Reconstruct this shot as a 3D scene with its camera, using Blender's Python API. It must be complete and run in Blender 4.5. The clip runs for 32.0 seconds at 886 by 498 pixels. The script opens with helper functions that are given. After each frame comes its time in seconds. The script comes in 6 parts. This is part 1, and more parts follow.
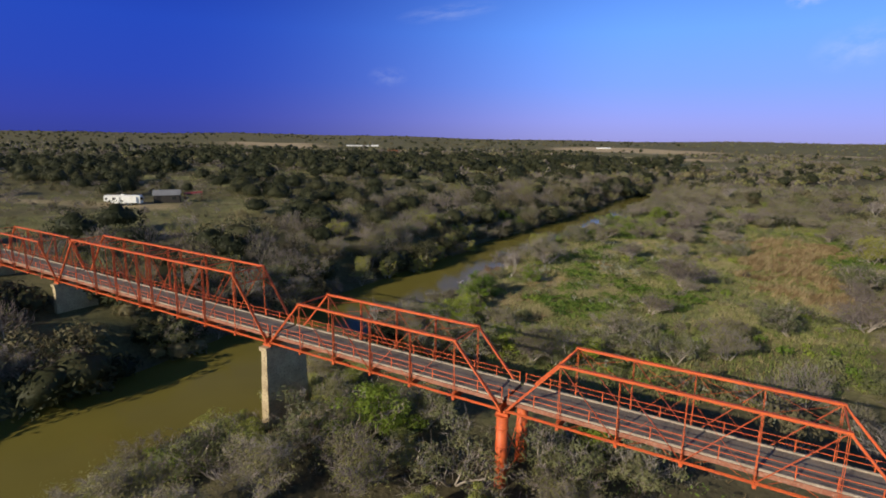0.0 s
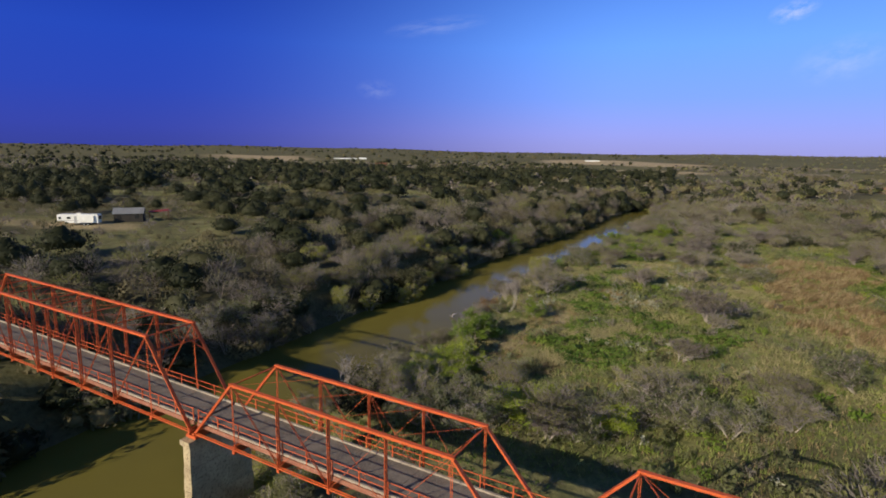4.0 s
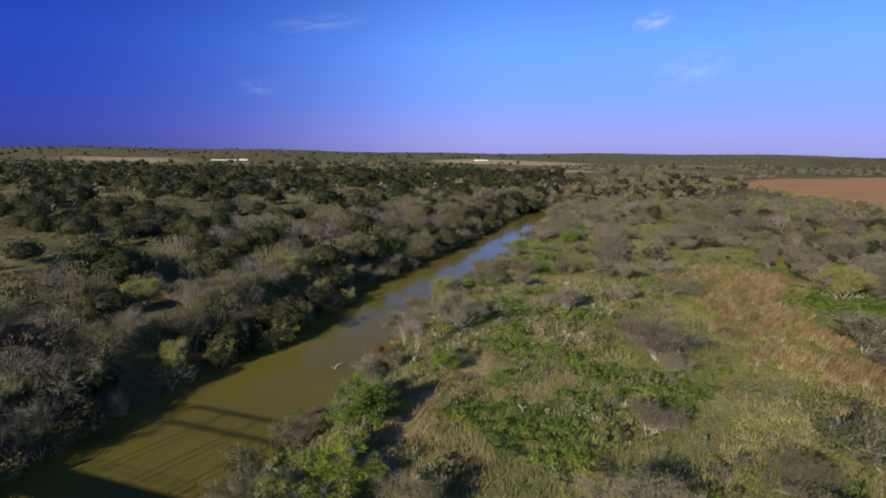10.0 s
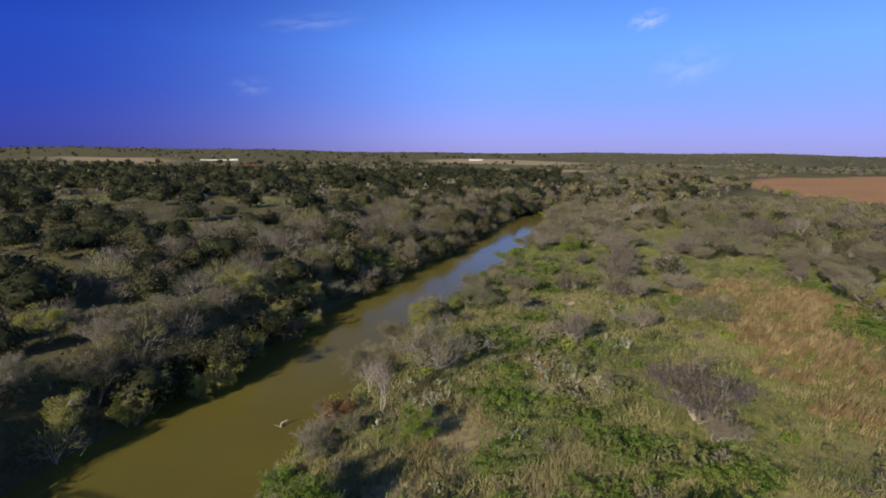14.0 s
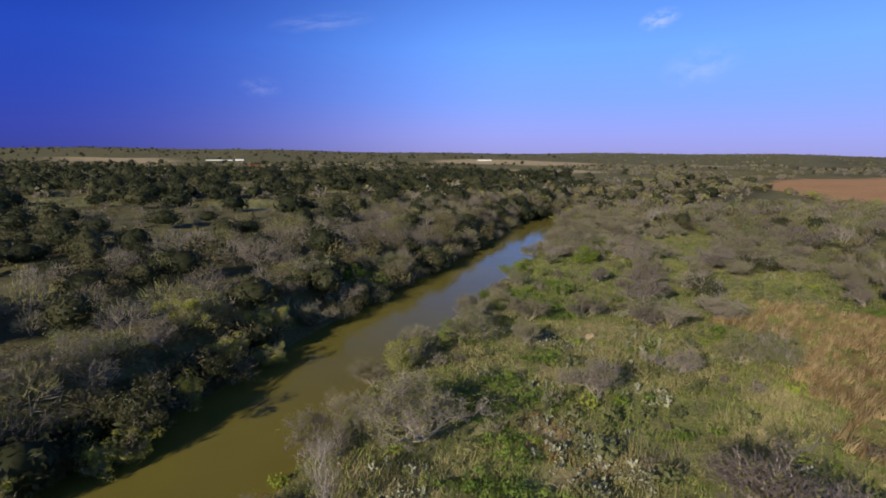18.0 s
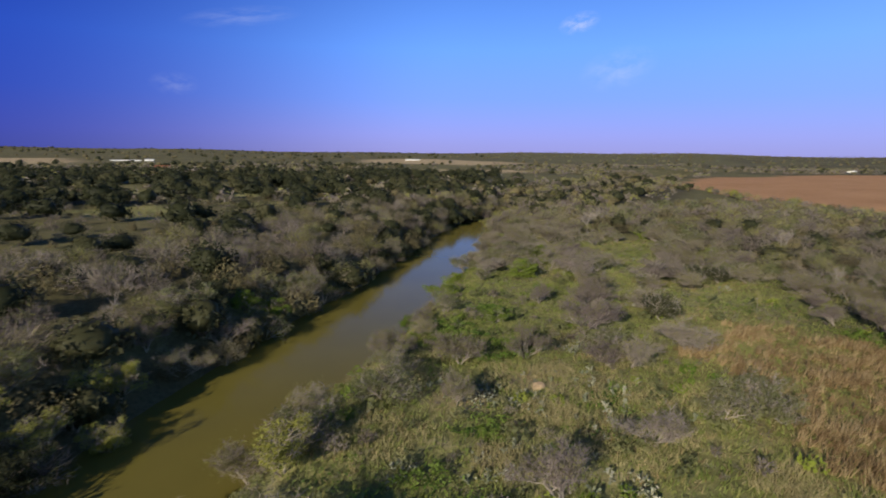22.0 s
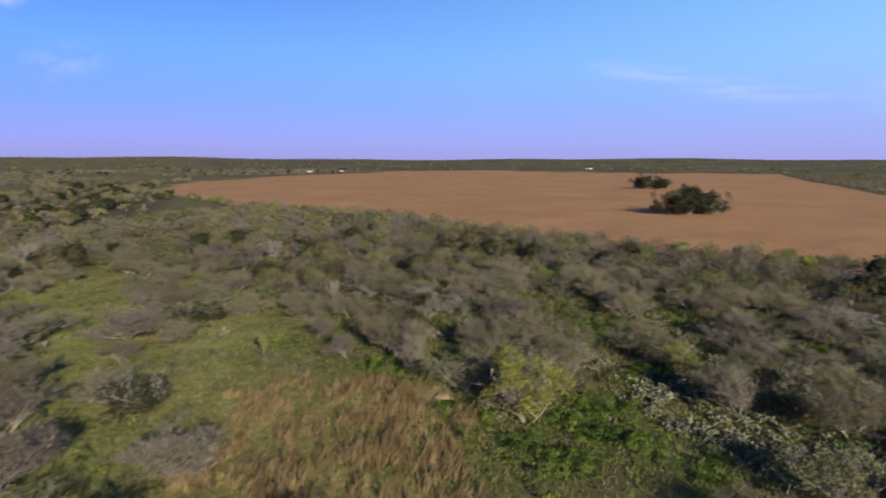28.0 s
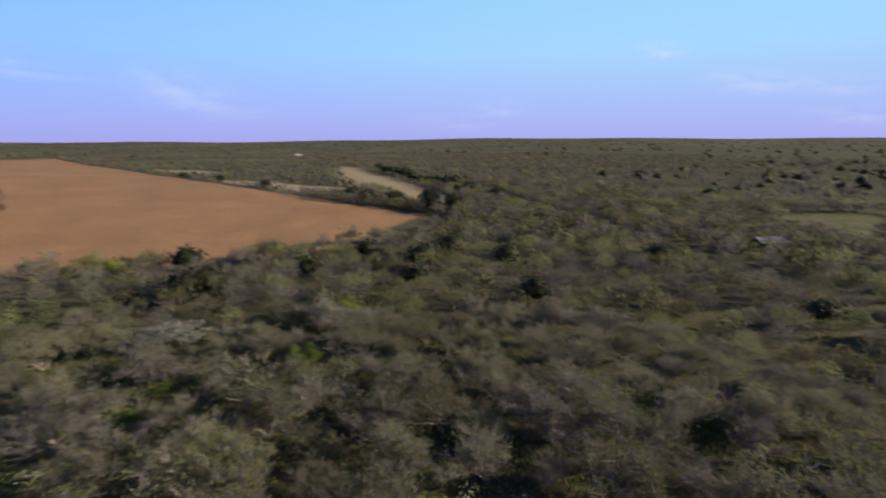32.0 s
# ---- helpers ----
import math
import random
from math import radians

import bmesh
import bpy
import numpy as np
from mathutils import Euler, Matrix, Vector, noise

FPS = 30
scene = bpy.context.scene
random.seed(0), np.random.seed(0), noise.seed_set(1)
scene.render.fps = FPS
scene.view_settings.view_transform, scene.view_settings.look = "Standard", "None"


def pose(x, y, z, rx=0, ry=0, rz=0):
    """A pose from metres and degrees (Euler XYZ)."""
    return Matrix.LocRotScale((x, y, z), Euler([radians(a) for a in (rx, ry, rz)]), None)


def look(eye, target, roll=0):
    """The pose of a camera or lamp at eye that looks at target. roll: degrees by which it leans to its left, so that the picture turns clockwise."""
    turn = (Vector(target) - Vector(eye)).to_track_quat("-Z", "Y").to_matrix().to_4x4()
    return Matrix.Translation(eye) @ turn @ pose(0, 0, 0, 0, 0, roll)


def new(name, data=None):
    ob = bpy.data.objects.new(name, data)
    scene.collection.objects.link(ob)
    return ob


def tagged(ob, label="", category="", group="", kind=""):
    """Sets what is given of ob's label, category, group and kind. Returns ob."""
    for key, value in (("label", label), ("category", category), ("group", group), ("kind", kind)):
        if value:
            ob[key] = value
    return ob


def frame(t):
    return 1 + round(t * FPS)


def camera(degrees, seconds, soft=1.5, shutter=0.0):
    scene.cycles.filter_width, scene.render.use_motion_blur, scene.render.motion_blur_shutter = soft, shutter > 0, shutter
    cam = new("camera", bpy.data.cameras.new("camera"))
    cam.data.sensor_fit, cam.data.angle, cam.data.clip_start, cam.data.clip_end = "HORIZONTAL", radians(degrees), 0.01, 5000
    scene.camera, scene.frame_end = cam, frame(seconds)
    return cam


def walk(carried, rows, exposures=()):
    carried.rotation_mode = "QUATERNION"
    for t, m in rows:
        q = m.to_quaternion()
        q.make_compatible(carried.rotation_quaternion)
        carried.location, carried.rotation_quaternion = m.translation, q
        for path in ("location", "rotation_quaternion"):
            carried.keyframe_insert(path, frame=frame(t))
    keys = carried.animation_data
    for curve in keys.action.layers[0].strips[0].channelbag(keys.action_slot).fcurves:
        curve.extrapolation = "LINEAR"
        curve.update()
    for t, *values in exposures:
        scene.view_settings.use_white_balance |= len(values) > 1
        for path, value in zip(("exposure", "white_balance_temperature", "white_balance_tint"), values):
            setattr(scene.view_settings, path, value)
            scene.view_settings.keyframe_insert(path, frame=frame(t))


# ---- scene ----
cam = camera(77.1, 32.0, soft=1.75, shutter=0.5)
PATH = [
    (0, (2.422, -24.4, 25.485), (2.3, -22.443, 25.091), 1.0),
    (0.5, (2.321, -22.781, 25.522), (2.209, -20.819, 25.151), 1.0),
    (1, (2.204, -21.078, 25.552), (2.1, -19.115, 25.186), 1.0),
    (1.5, (2.078, -19.302, 25.575), (1.975, -17.336, 25.224), 1.0),
    (2, (1.945, -17.46, 25.591), (1.845, -15.493, 25.241), 1.0),
    (2.5, (1.807, -15.555, 25.602), (1.712, -13.588, 25.252), 1.0),
    (3, (1.665, -13.585, 25.607), (1.577, -11.618, 25.257), 1.0),
    (3.5, (1.513, -11.542, 25.606), (1.428, -9.575, 25.256), 1.0),
    (5.5, (0.892, -2.825, 25.556), (0.835, -0.857, 25.206), 1.0),
    (6, (0.838, -0.705, 25.533), (0.838, 1.265, 25.183), 1.0),
    (6.5, (0.842, 1.372, 25.506), (0.889, 3.341, 25.156), 1.0),
    (7, (0.902, 3.411, 25.476), (0.989, 5.379, 25.128), 0.9),
    (7.5, (1.024, 5.416, 25.444), (1.162, 7.38, 25.096), 0.9),
    (8, (1.217, 7.4, 25.408), (1.412, 9.36, 25.061), 0.8),
    (8.5, (1.486, 9.394, 25.371), (1.724, 11.349, 25.023), 0.8),
    (9, (1.827, 11.42, 25.331), (2.096, 13.371, 24.984), 0.8),
    (9.5, (2.233, 13.488, 25.29), (2.521, 15.437, 24.946), 0.7),
    (10, (2.695, 15.596, 25.247), (2.992, 17.544, 24.903), 0.7),
    (10.5, (3.207, 17.737, 25.204), (3.512, 19.684, 24.859), 0.7),
    (11, (3.762, 19.902, 25.159), (4.073, 21.847, 24.815), 0.7),
    (11.5, (4.351, 22.077, 25.115), (4.668, 24.021, 24.77), 0.6),
    (12, (4.967, 24.25, 25.07), (5.289, 26.194, 24.725), 0.6),
    (12.5, (5.601, 26.413, 25.025), (5.926, 28.357, 24.681), 0.6),
    (13, (6.249, 28.564, 24.981), (6.57, 30.508, 24.637), 0.6),
    (13.5, (6.911, 30.709, 24.938), (7.227, 32.653, 24.593), 0.6),
    (14, (7.59, 32.85, 24.896), (7.903, 34.795, 24.551), 0.6),
    (14.5, (8.29, 34.988, 24.856), (8.598, 36.933, 24.507), 0.6),
    (16.5, (11.204, 43.553, 24.715), (11.495, 45.5, 24.365), 0.6),
    (17, (11.883, 45.745, 24.687), (12.171, 47.694, 24.343), 0.6),
    (17.5, (12.541, 47.966, 24.662), (12.825, 49.916, 24.318), 0.6),
    (18, (13.179, 50.217, 24.641), (13.46, 52.167, 24.297), 0.6),
    (18.5, (13.799, 52.501, 24.624), (14.076, 54.45, 24.276), 0.6),
    (19, (14.415, 54.819, 24.611), (14.689, 56.77, 24.267), 0.6),
    (19.5, (15.048, 57.167, 24.603), (15.318, 59.119, 24.259), 0.6),
    (20, (15.717, 59.533, 24.6), (15.983, 61.485, 24.256), 0.6),
    (20.5, (16.43, 61.903, 24.602), (16.706, 63.854, 24.258), 0.6),
    (21, (17.192, 64.262, 24.61), (17.526, 66.204, 24.268), 0.6),
    (21.5, (18.007, 66.594, 24.624), (18.422, 68.52, 24.284), 0.6),
    (22, (18.88, 68.879, 24.644), (19.405, 70.778, 24.301), 0.6),
    (22.5, (19.818, 71.101, 24.67), (20.477, 72.959, 24.333), 0.6),
    (23, (20.837, 73.245, 24.703), (21.629, 75.05, 24.365), 0.6),
    (23.5, (21.967, 75.304, 24.744), (22.874, 77.054, 24.407), 0.6),
    (24, (23.245, 77.277, 24.792), (24.262, 78.965, 24.455), 0.6),
    (24.5, (24.692, 79.169, 24.847), (25.814, 80.79, 24.513), 0.5),
    (25, (26.31, 80.987, 24.911), (27.534, 82.534, 24.578), 0.5),
    (25.5, (28.102, 82.745, 24.983), (29.414, 84.217, 24.653), 0.4),
    (27.5, (36.998, 89.085, 25.363), (38.685, 90.109, 25.041), 0.1),
    (28, (39.621, 90.213, 25.482), (41.41, 91.047, 25.16), 0.1),
    (28.5, (42.391, 91.091, 25.612), (44.272, 91.688, 25.286), 0.0),
    (29, (45.304, 91.717, 25.752), (47.25, 92.04, 25.422), -0.0),
    (29.5, (48.351, 92.066, 25.903), (50.323, 92.093, 25.573), -0.1),
    (30, (51.502, 92.07, 26.065), (53.451, 91.803, 25.706), -0.1),
    (30.5, (54.714, 91.638, 26.239), (56.612, 91.105, 25.903), -0.2),
    (31, (57.957, 90.712, 26.425), (59.769, 89.936, 26.086), -0.3),
    (31.5, (61.241, 89.292, 26.623), (62.933, 88.279, 26.29), -0.3),
    (32, (64.611, 87.416, 26.834), (66.105, 86.144, 26.445), -0.4),
]
walk(cam, [(t, look(eye, target, roll)) for t, eye, target, roll in PATH])

# ---------------------------------------------------------------- world and sun
SUN_AZ, SUN_EL = radians(42), radians(20)          # shadows run towards (sin az, cos az)
world = bpy.data.worlds.new("sky")
scene.world = world
world.use_nodes = True
wn, wl = world.node_tree.nodes, world.node_tree.links
wn.clear()
w_out = wn.new("ShaderNodeOutputWorld")
w_bg = wn.new("ShaderNodeBackground")
w_sky = wn.new("ShaderNodeTexSky")
w_sky.sky_type, w_sky.sun_disc = "NISHITA", False
w_sky.sun_elevation, w_sky.sun_rotation = SUN_EL, SUN_AZ + math.pi
w_sky.altitude, w_sky.air_density, w_sky.dust_density, w_sky.ozone_density = 100, 1.0, 0.6, 3.0
w_co = wn.new("ShaderNodeTexCoord")
w_xyz = wn.new("ShaderNodeSeparateXYZ")
wl.new(w_co.outputs["Generated"], w_xyz.inputs[0])


def sky_ramp(src, stops):
    r = wn.new("ShaderNodeValToRGB")
    e = r.color_ramp.elements
    while len(e) < len(stops):
        e.new(0.5)
    for k, (p, c) in enumerate(stops):
        e[k].position, e[k].color = p, (*c, 1)
    wl.new(src, r.inputs[0])
    return r.outputs[0]


def sky_mix(fac, a, b, blend="MIX"):
    x = wn.new("ShaderNodeMix")
    x.data_type, x.blend_type = "RGBA", blend
    for value, k in ((fac, 0), (a, 6), (b, 7)):
        if hasattr(value, "links"):
            wl.new(value, x.inputs[k])
        elif k:
            x.inputs[k].default_value = (*value, 1)
        else:
            x.inputs[0].default_value = value
    return x.outputs[2]


# clear winter sky: lavender haze low down, deep blue above, paler towards the sun
w_deep = sky_ramp(w_xyz.outputs["Z"], [(0.0, (0.30, 0.305, 0.72)), (0.03, (0.285, 0.325, 0.87)), (0.09, (0.19, 0.35, 1.0)), (0.17, (0.14, 0.37, 1.06)), (0.27, (0.075, 0.23, 0.80)), (0.45, (0.012, 0.04, 0.16)), (1.0, (0.005, 0.016, 0.07))])
w_dot = wn.new("ShaderNodeVectorMath")
w_dot.operation = "DOT_PRODUCT"
w_dot.inputs[1].default_value = (0.34, -0.94, 0.1)          # the hazier southern sky
wl.new(w_co.outputs["Generated"], w_dot.inputs[0])
w_tow = wn.new("ShaderNodeMapRange")
w_tow.inputs["From Min"].default_value, w_tow.inputs["From Max"].default_value = -0.95, 1.05
w_tow.inputs["To Min"].default_value, w_tow.inputs["To Max"].default_value = 0.0, 1.0
wl.new(w_dot.outputs["Value"], w_tow.inputs[0])
w_nis = sky_mix(1.0, w_sky.outputs[0], (0.085, 0.085, 0.115), "MULTIPLY")
w_base = sky_mix(0.10, w_deep, w_nis)
w_pale = sky_ramp(w_xyz.outputs["Z"], [(0.0, (0.37, 0.39, 0.79)), (0.06, (0.37, 0.49, 0.86)), (0.14, (0.36, 0.62, 0.88)), (0.28, (0.29, 0.62, 0.88)), (0.42, (0.06, 0.14, 0.30)), (1.0, (0.008, 0.02, 0.08))])
w_pow = wn.new("ShaderNodeMath")
w_pow.operation = "POWER"
w_pow.inputs[1].default_value = 1.6
wl.new(w_tow.outputs[0], w_pow.inputs[0])
w_dot2 = wn.new("ShaderNodeVectorMath")
w_dot2.operation = "DOT_PRODUCT"
w_dot2.inputs[1].default_value = (-0.78, 0.58, 0.22)         # deepest blue, square to the sun
wl.new(w_co.outputs["Generated"], w_dot2.inputs[0])
w_dk = wn.new("ShaderNodeMapRange")
w_dk.interpolation_type = "SMOOTHSTEP"
w_dk.inputs["From Min"].default_value, w_dk.inputs["From Max"].default_value = 0.36, 0.93
w_dk.inputs["To Min"].default_value, w_dk.inputs["To Max"].default_value = 0.0, 0.94
wl.new(w_dot2.outputs["Value"], w_dk.inputs[0])
w_blue = sky_mix(w_dk.outputs[0], w_base, sky_mix(1.0, w_base, (0.07, 0.12, 0.42), "MULTIPLY"))
wl.new(sky_mix(w_pow.outputs[0], w_blue, w_pale), w_bg.inputs[0])
w_bg.inputs["Strength"].default_value = 1.0
wl.new(w_bg.outputs[0], w_out.inputs[0])

sun = new("sun", bpy.data.lights.new("sun", "SUN"))
sun.data.energy, sun.data.angle, sun.data.color = 5.0, radians(0.55), (1.0, 0.87, 0.66)
scene.view_settings.exposure = 0.16
sun.matrix_world = look((0, 0, 300), (300 * math.sin(SUN_AZ), 300 * math.cos(SUN_AZ), 300 - 300 * math.tan(SUN_EL)))


# ---------------------------------------------------------------- materials
def material(name, rough=0.8, metal=0.0, spec=0.3):
    m = bpy.data.materials.new(name)
    m.use_nodes = True
    n, l = m.node_tree.nodes, m.node_tree.links
    b = n["Principled BSDF"]
    b.inputs["Roughness"].default_value, b.inputs["Metallic"].default_value = rough, metal
    b.inputs["Specular IOR Level"].default_value = spec
    return m, n, l, b


def noise_node(n, l, scale, detail=4, vec=None, rough=0.6):
    t = n.new("ShaderNodeTexNoise")
    t.inputs["Scale"].default_value, t.inputs["Detail"].default_value, t.inputs["Roughness"].default_value = scale, detail, rough
    if vec is not None:
        l.new(vec, t.inputs["Vector"])
    return t


def ramp(n, l, src, stops):
    r = n.new("ShaderNodeValToRGB")
    e = r.color_ramp.elements
    while len(e) < len(stops):
        e.new(0.5)
    for k, (p, c) in enumerate(stops):
        e[k].position, e[k].color = p, (*c, 1)
    l.new(src, r.inputs[0])
    return r


def mix(n, l, fac, a, b):
    x = n.new("ShaderNodeMix")
    x.data_type = "RGBA"
    for value, k in ((fac, 0), (a, 6), (b, 7)):
        if hasattr(value, "links"):
            l.new(value, x.inputs[k])
        elif k:
            x.inputs[k].default_value = (*value, 1)
        else:
            x.inputs[0].default_value = value
    return x.outputs[2]


def bump(n, l, b, src, strength=0.4, dist=0.02):
    u = n.new("ShaderNodeBump")
    u.inputs["Strength"].default_value, u.inputs["Distance"].default_value = strength, dist
    l.new(src, u.inputs["Height"])
    l.new(u.outputs[0], b.inputs["Normal"])


def surface(name, c1, c2, c3=None, scale=2.0, fine=30.0, rough=0.8, metal=0.0, spec=0.3, bumps=0.3, dist=0.01):
    """Two-scale weathered surface: large stains between c1 and c2, fine speckle of c3."""
    m, n, l, b = material(name, rough, metal, spec)
    co = n.new("ShaderNodeTexCoord").outputs["Object"]
    big, small = noise_node(n, l, scale, 5, co), noise_node(n, l, fine, 3, co)
    col = ramp(n, l, big.outputs[0], [(0.35, c1), (0.65, c2)]).outputs[0]
    f = ramp(n, l, small.outputs[0], [(0.5, (0, 0, 0)), (0.72, (1, 1, 1))]).outputs[0]
    l.new(mix(n, l, f, col, c3 or tuple(v * 0.6 for v in c1)), b.inputs["Base Color"])
    bump(n, l, b, small.outputs[0], bumps, dist)
    return m


def leafy(name, stops, rough=0.6, spec=0.25, through_light=0.4):
    """Foliage or twigs: each plant and each leaf takes its own tone."""
    m, n, l, b = material(name, rough, 0, spec)
    at = n.new("ShaderNodeAttribute")
    at.attribute_name = "tone"
    oi, ge = n.new("ShaderNodeObjectInfo"), n.new("ShaderNodeNewGeometry")
    add = n.new("ShaderNodeMath")
    add.operation = "ADD"
    l.new(at.outputs["Fac"], add.inputs[0])
    l.new(oi.outputs["Random"], add.inputs[1])
    fr = n.new("ShaderNodeMath")
    fr.operation = "FRACT"
    l.new(add.outputs[0], fr.inputs[0])
    is_ = n.new("ShaderNodeMath")
    is_.operation = "MULTIPLY_ADD"
    l.new(ge.outputs["Random Per Island"], is_.inputs[0])
    is_.inputs[1].default_value = 0.16
    sc = n.new("ShaderNodeMath")
    sc.operation = "MULTIPLY"
    l.new(fr.outputs[0], sc.inputs[0])
    sc.inputs[1].default_value = 0.84
    l.new(sc.outputs[0], is_.inputs[2])
    r = ramp(n, l, is_.outputs[0], stops)
    l.new(r.outputs[0], b.inputs["Base Color"])
    if through_light:
        tr, ad = n.new("ShaderNodeBsdfTranslucent"), n.new("ShaderNodeMixShader")
        l.new(r.outputs[0], tr.inputs[0])
        ad.inputs[0].default_value = through_light
        l.new(b.outputs[0], ad.inputs[1])
        l.new(tr.outputs[0], ad.inputs[2])
        l.new(ad.outputs[0], n["Material Output"].inputs[0])
    return m


M_PAINT = surface("orange_bridge_paint", (0.62, 0.125, 0.032), (0.50, 0.09, 0.026), (0.26, 0.055, 0.03), 0.8, 14, 0.55, 0, 0.35, 0.2)
M_DECK = surface("worn_deck_concrete", (0.205, 0.175, 0.15), (0.12, 0.102, 0.09), (0.26, 0.225, 0.19), 0.55, 9, 0.9, 0, 0.2, 0.4)
M_CURB = surface("pale_concrete_curb", (0.42, 0.36, 0.29), (0.28, 0.23, 0.18), (0.15, 0.12, 0.10), 1.2, 12, 0.9, 0, 0.2, 0.4)
M_PIER = surface("cream_stone", (0.48, 0.39, 0.25), (0.32, 0.255, 0.165), (0.18, 0.14, 0.09), 0.7, 5, 0.95, 0, 0.2, 0.8, 0.05)
M_FASCIA = surface("faded_pink_fascia", (0.30, 0.12, 0.075), (0.22, 0.08, 0.05), (0.36, 0.22, 0.16), 0.9, 8, 0.8)
M_STEEL = surface("rusty_steel", (0.16, 0.07, 0.04), (0.24, 0.10, 0.05), None, 1.0, 20, 0.8)
M_BARK = surface("grey_bark", (0.40, 0.355, 0.31), (0.27, 0.235, 0.205), None, 3, 25, 0.95, 0, 0.1, 0.6)
M_PALEBARK = surface("bleached_dead_wood", (0.42, 0.38, 0.34), (0.30, 0.27, 0.24), None, 3, 25, 0.95, 0, 0.1, 0.5)
M_TWIG = leafy("grey_brown_twigs", [(0.0, (0.135, 0.112, 0.102)), (0.3, (0.19, 0.162, 0.148)), (0.6, (0.25, 0.22, 0.195)), (0.85, (0.23, 0.205, 0.16)), (1.0, (0.21, 0.20, 0.125))], 0.85, 0.1, 0.32)
M_SPRAY = leafy("mauve_grey_twig_sprays", [(0.0, (0.165, 0.134, 0.135)), (0.4, (0.238, 0.202, 0.195)), (0.75, (0.317, 0.276, 0.257)), (1.0, (0.305, 0.27, 0.207))], 0.85, 0.1, 0.3)
M_OLIVE = leafy("olive_leaves", [(0.0, (0.135, 0.145, 0.0681)), (0.4, (0.19, 0.205, 0.0931)), (0.75, (0.24, 0.25, 0.11)), (1.0, (0.27, 0.255, 0.15))], 0.6, 0.25, 0.5)
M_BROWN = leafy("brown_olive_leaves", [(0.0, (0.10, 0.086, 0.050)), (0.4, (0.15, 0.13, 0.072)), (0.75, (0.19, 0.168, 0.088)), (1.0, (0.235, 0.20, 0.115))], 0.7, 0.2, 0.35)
M_SILVER = leafy("silver_grey_leaves", [(0.0, (0.17, 0.175, 0.15)), (0.5, (0.25, 0.255, 0.225)), (1.0, (0.33, 0.335, 0.30))], 0.6, 0.25, 0.3)
M_SAGE = leafy("feathery_sage_leaves", [(0.0, (0.23, 0.265, 0.0612)), (0.5, (0.34, 0.37, 0.0986)), (1.0, (0.45, 0.455, 0.153))], 0.7, 0.2, 0.5)
M_LIME = leafy("bright_willow_leaves", [(0.0, (0.20, 0.276, 0.033)), (0.5, (0.30, 0.376, 0.0468)), (1.0, (0.40, 0.456, 0.077))], 0.7, 0.2, 0.5)
M_GREYOAK = leafy("grey_green_oak_leaves", [(0.0, (0.058, 0.062, 0.032)), (0.5, (0.085, 0.088, 0.045)), (1.0, (0.125, 0.122, 0.066))], 0.6, 0.25, 0.4)
M_HAZE = leafy("thin_yellow_green_leaf", [(0.0, (0.2, 0.2, 0.072)), (0.5, (0.275, 0.275, 0.0981)), (1.0, (0.35, 0.335, 0.145))], 0.7, 0.15, 0.45)
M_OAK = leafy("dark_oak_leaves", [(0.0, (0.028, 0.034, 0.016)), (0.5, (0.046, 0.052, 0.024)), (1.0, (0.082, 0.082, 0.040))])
M_GREEN = leafy("fresh_green_leaves", [(0.0, (0.10, 0.165, 0.024)), (0.4, (0.165, 0.235, 0.0338)), (0.75, (0.25, 0.31, 0.0465)), (1.0, (0.32, 0.36, 0.0675))])
M_VINE = leafy("deep_green_vine_leaves", [(0.0, (0.062, 0.115, 0.0175)), (0.5, (0.105, 0.18, 0.028)), (1.0, (0.18, 0.25, 0.0455))])
M_STEM = leafy("grey_dead_stems", [(0.0, (0.22, 0.19, 0.10)), (0.5, (0.32, 0.285, 0.15)), (1.0, (0.45, 0.40, 0.22))], 0.9, 0.1, 0.1)
M_YELLOW = leafy("yellow_green_leaves", [(0.0, (0.22, 0.23, 0.05)), (0.5, (0.31, 0.315, 0.07)), (1.0, (0.38, 0.375, 0.10))])
M_RUST = leafy("rusty_leaves", [(0.0, (0.17, 0.10, 0.04)), (0.5, (0.25, 0.15, 0.055)), (1.0, (0.33, 0.22, 0.085))])
M_CACTUS = leafy("prickly_pear_pads", [(0.0, (0.12, 0.145, 0.09)), (0.5, (0.25, 0.262, 0.185)), (1.0, (0.42, 0.41, 0.32))], 0.5, 0.3, 0)
M_STRAW = leafy("dry_grass_blades", [(0.0, (0.19, 0.128, 0.068)), (0.45, (0.32, 0.232, 0.125)), (1.0, (0.54, 0.43, 0.25))], 0.8, 0.1)
M_GRASS = leafy("green_grass_blades", [(0.0, (0.14, 0.195, 0.05)), (0.5, (0.225, 0.27, 0.076)), (1.0, (0.37, 0.375, 0.145))], 0.8, 0.1)
M_WHITE = surface("white_painted_metal", (0.78, 0.78, 0.76), (0.68, 0.68, 0.66), (0.55, 0.54, 0.5), 0.6, 8, 0.4, 0, 0.4, 0.05)
M_TIN = surface("grey_tin_roof", (0.40, 0.41, 0.42), (0.30, 0.31, 0.32), (0.22, 0.2, 0.18), 0.5, 6, 0.5, 0.4, 0.4, 0.1)
M_RED = surface("red_painted_metal", (0.30, 0.035, 0.025), (0.24, 0.03, 0.022), None, 0.7, 9, 0.5)
M_DARK = surface("dark_shade_boards", (0.05, 0.045, 0.04), (0.035, 0.03, 0.028), None, 1, 10, 0.9)
M_GLASSY = surface("dark_window_glass", (0.02, 0.022, 0.025), (0.03, 0.032, 0.036), None, 1, 5, 0.1, 0, 0.5, 0)
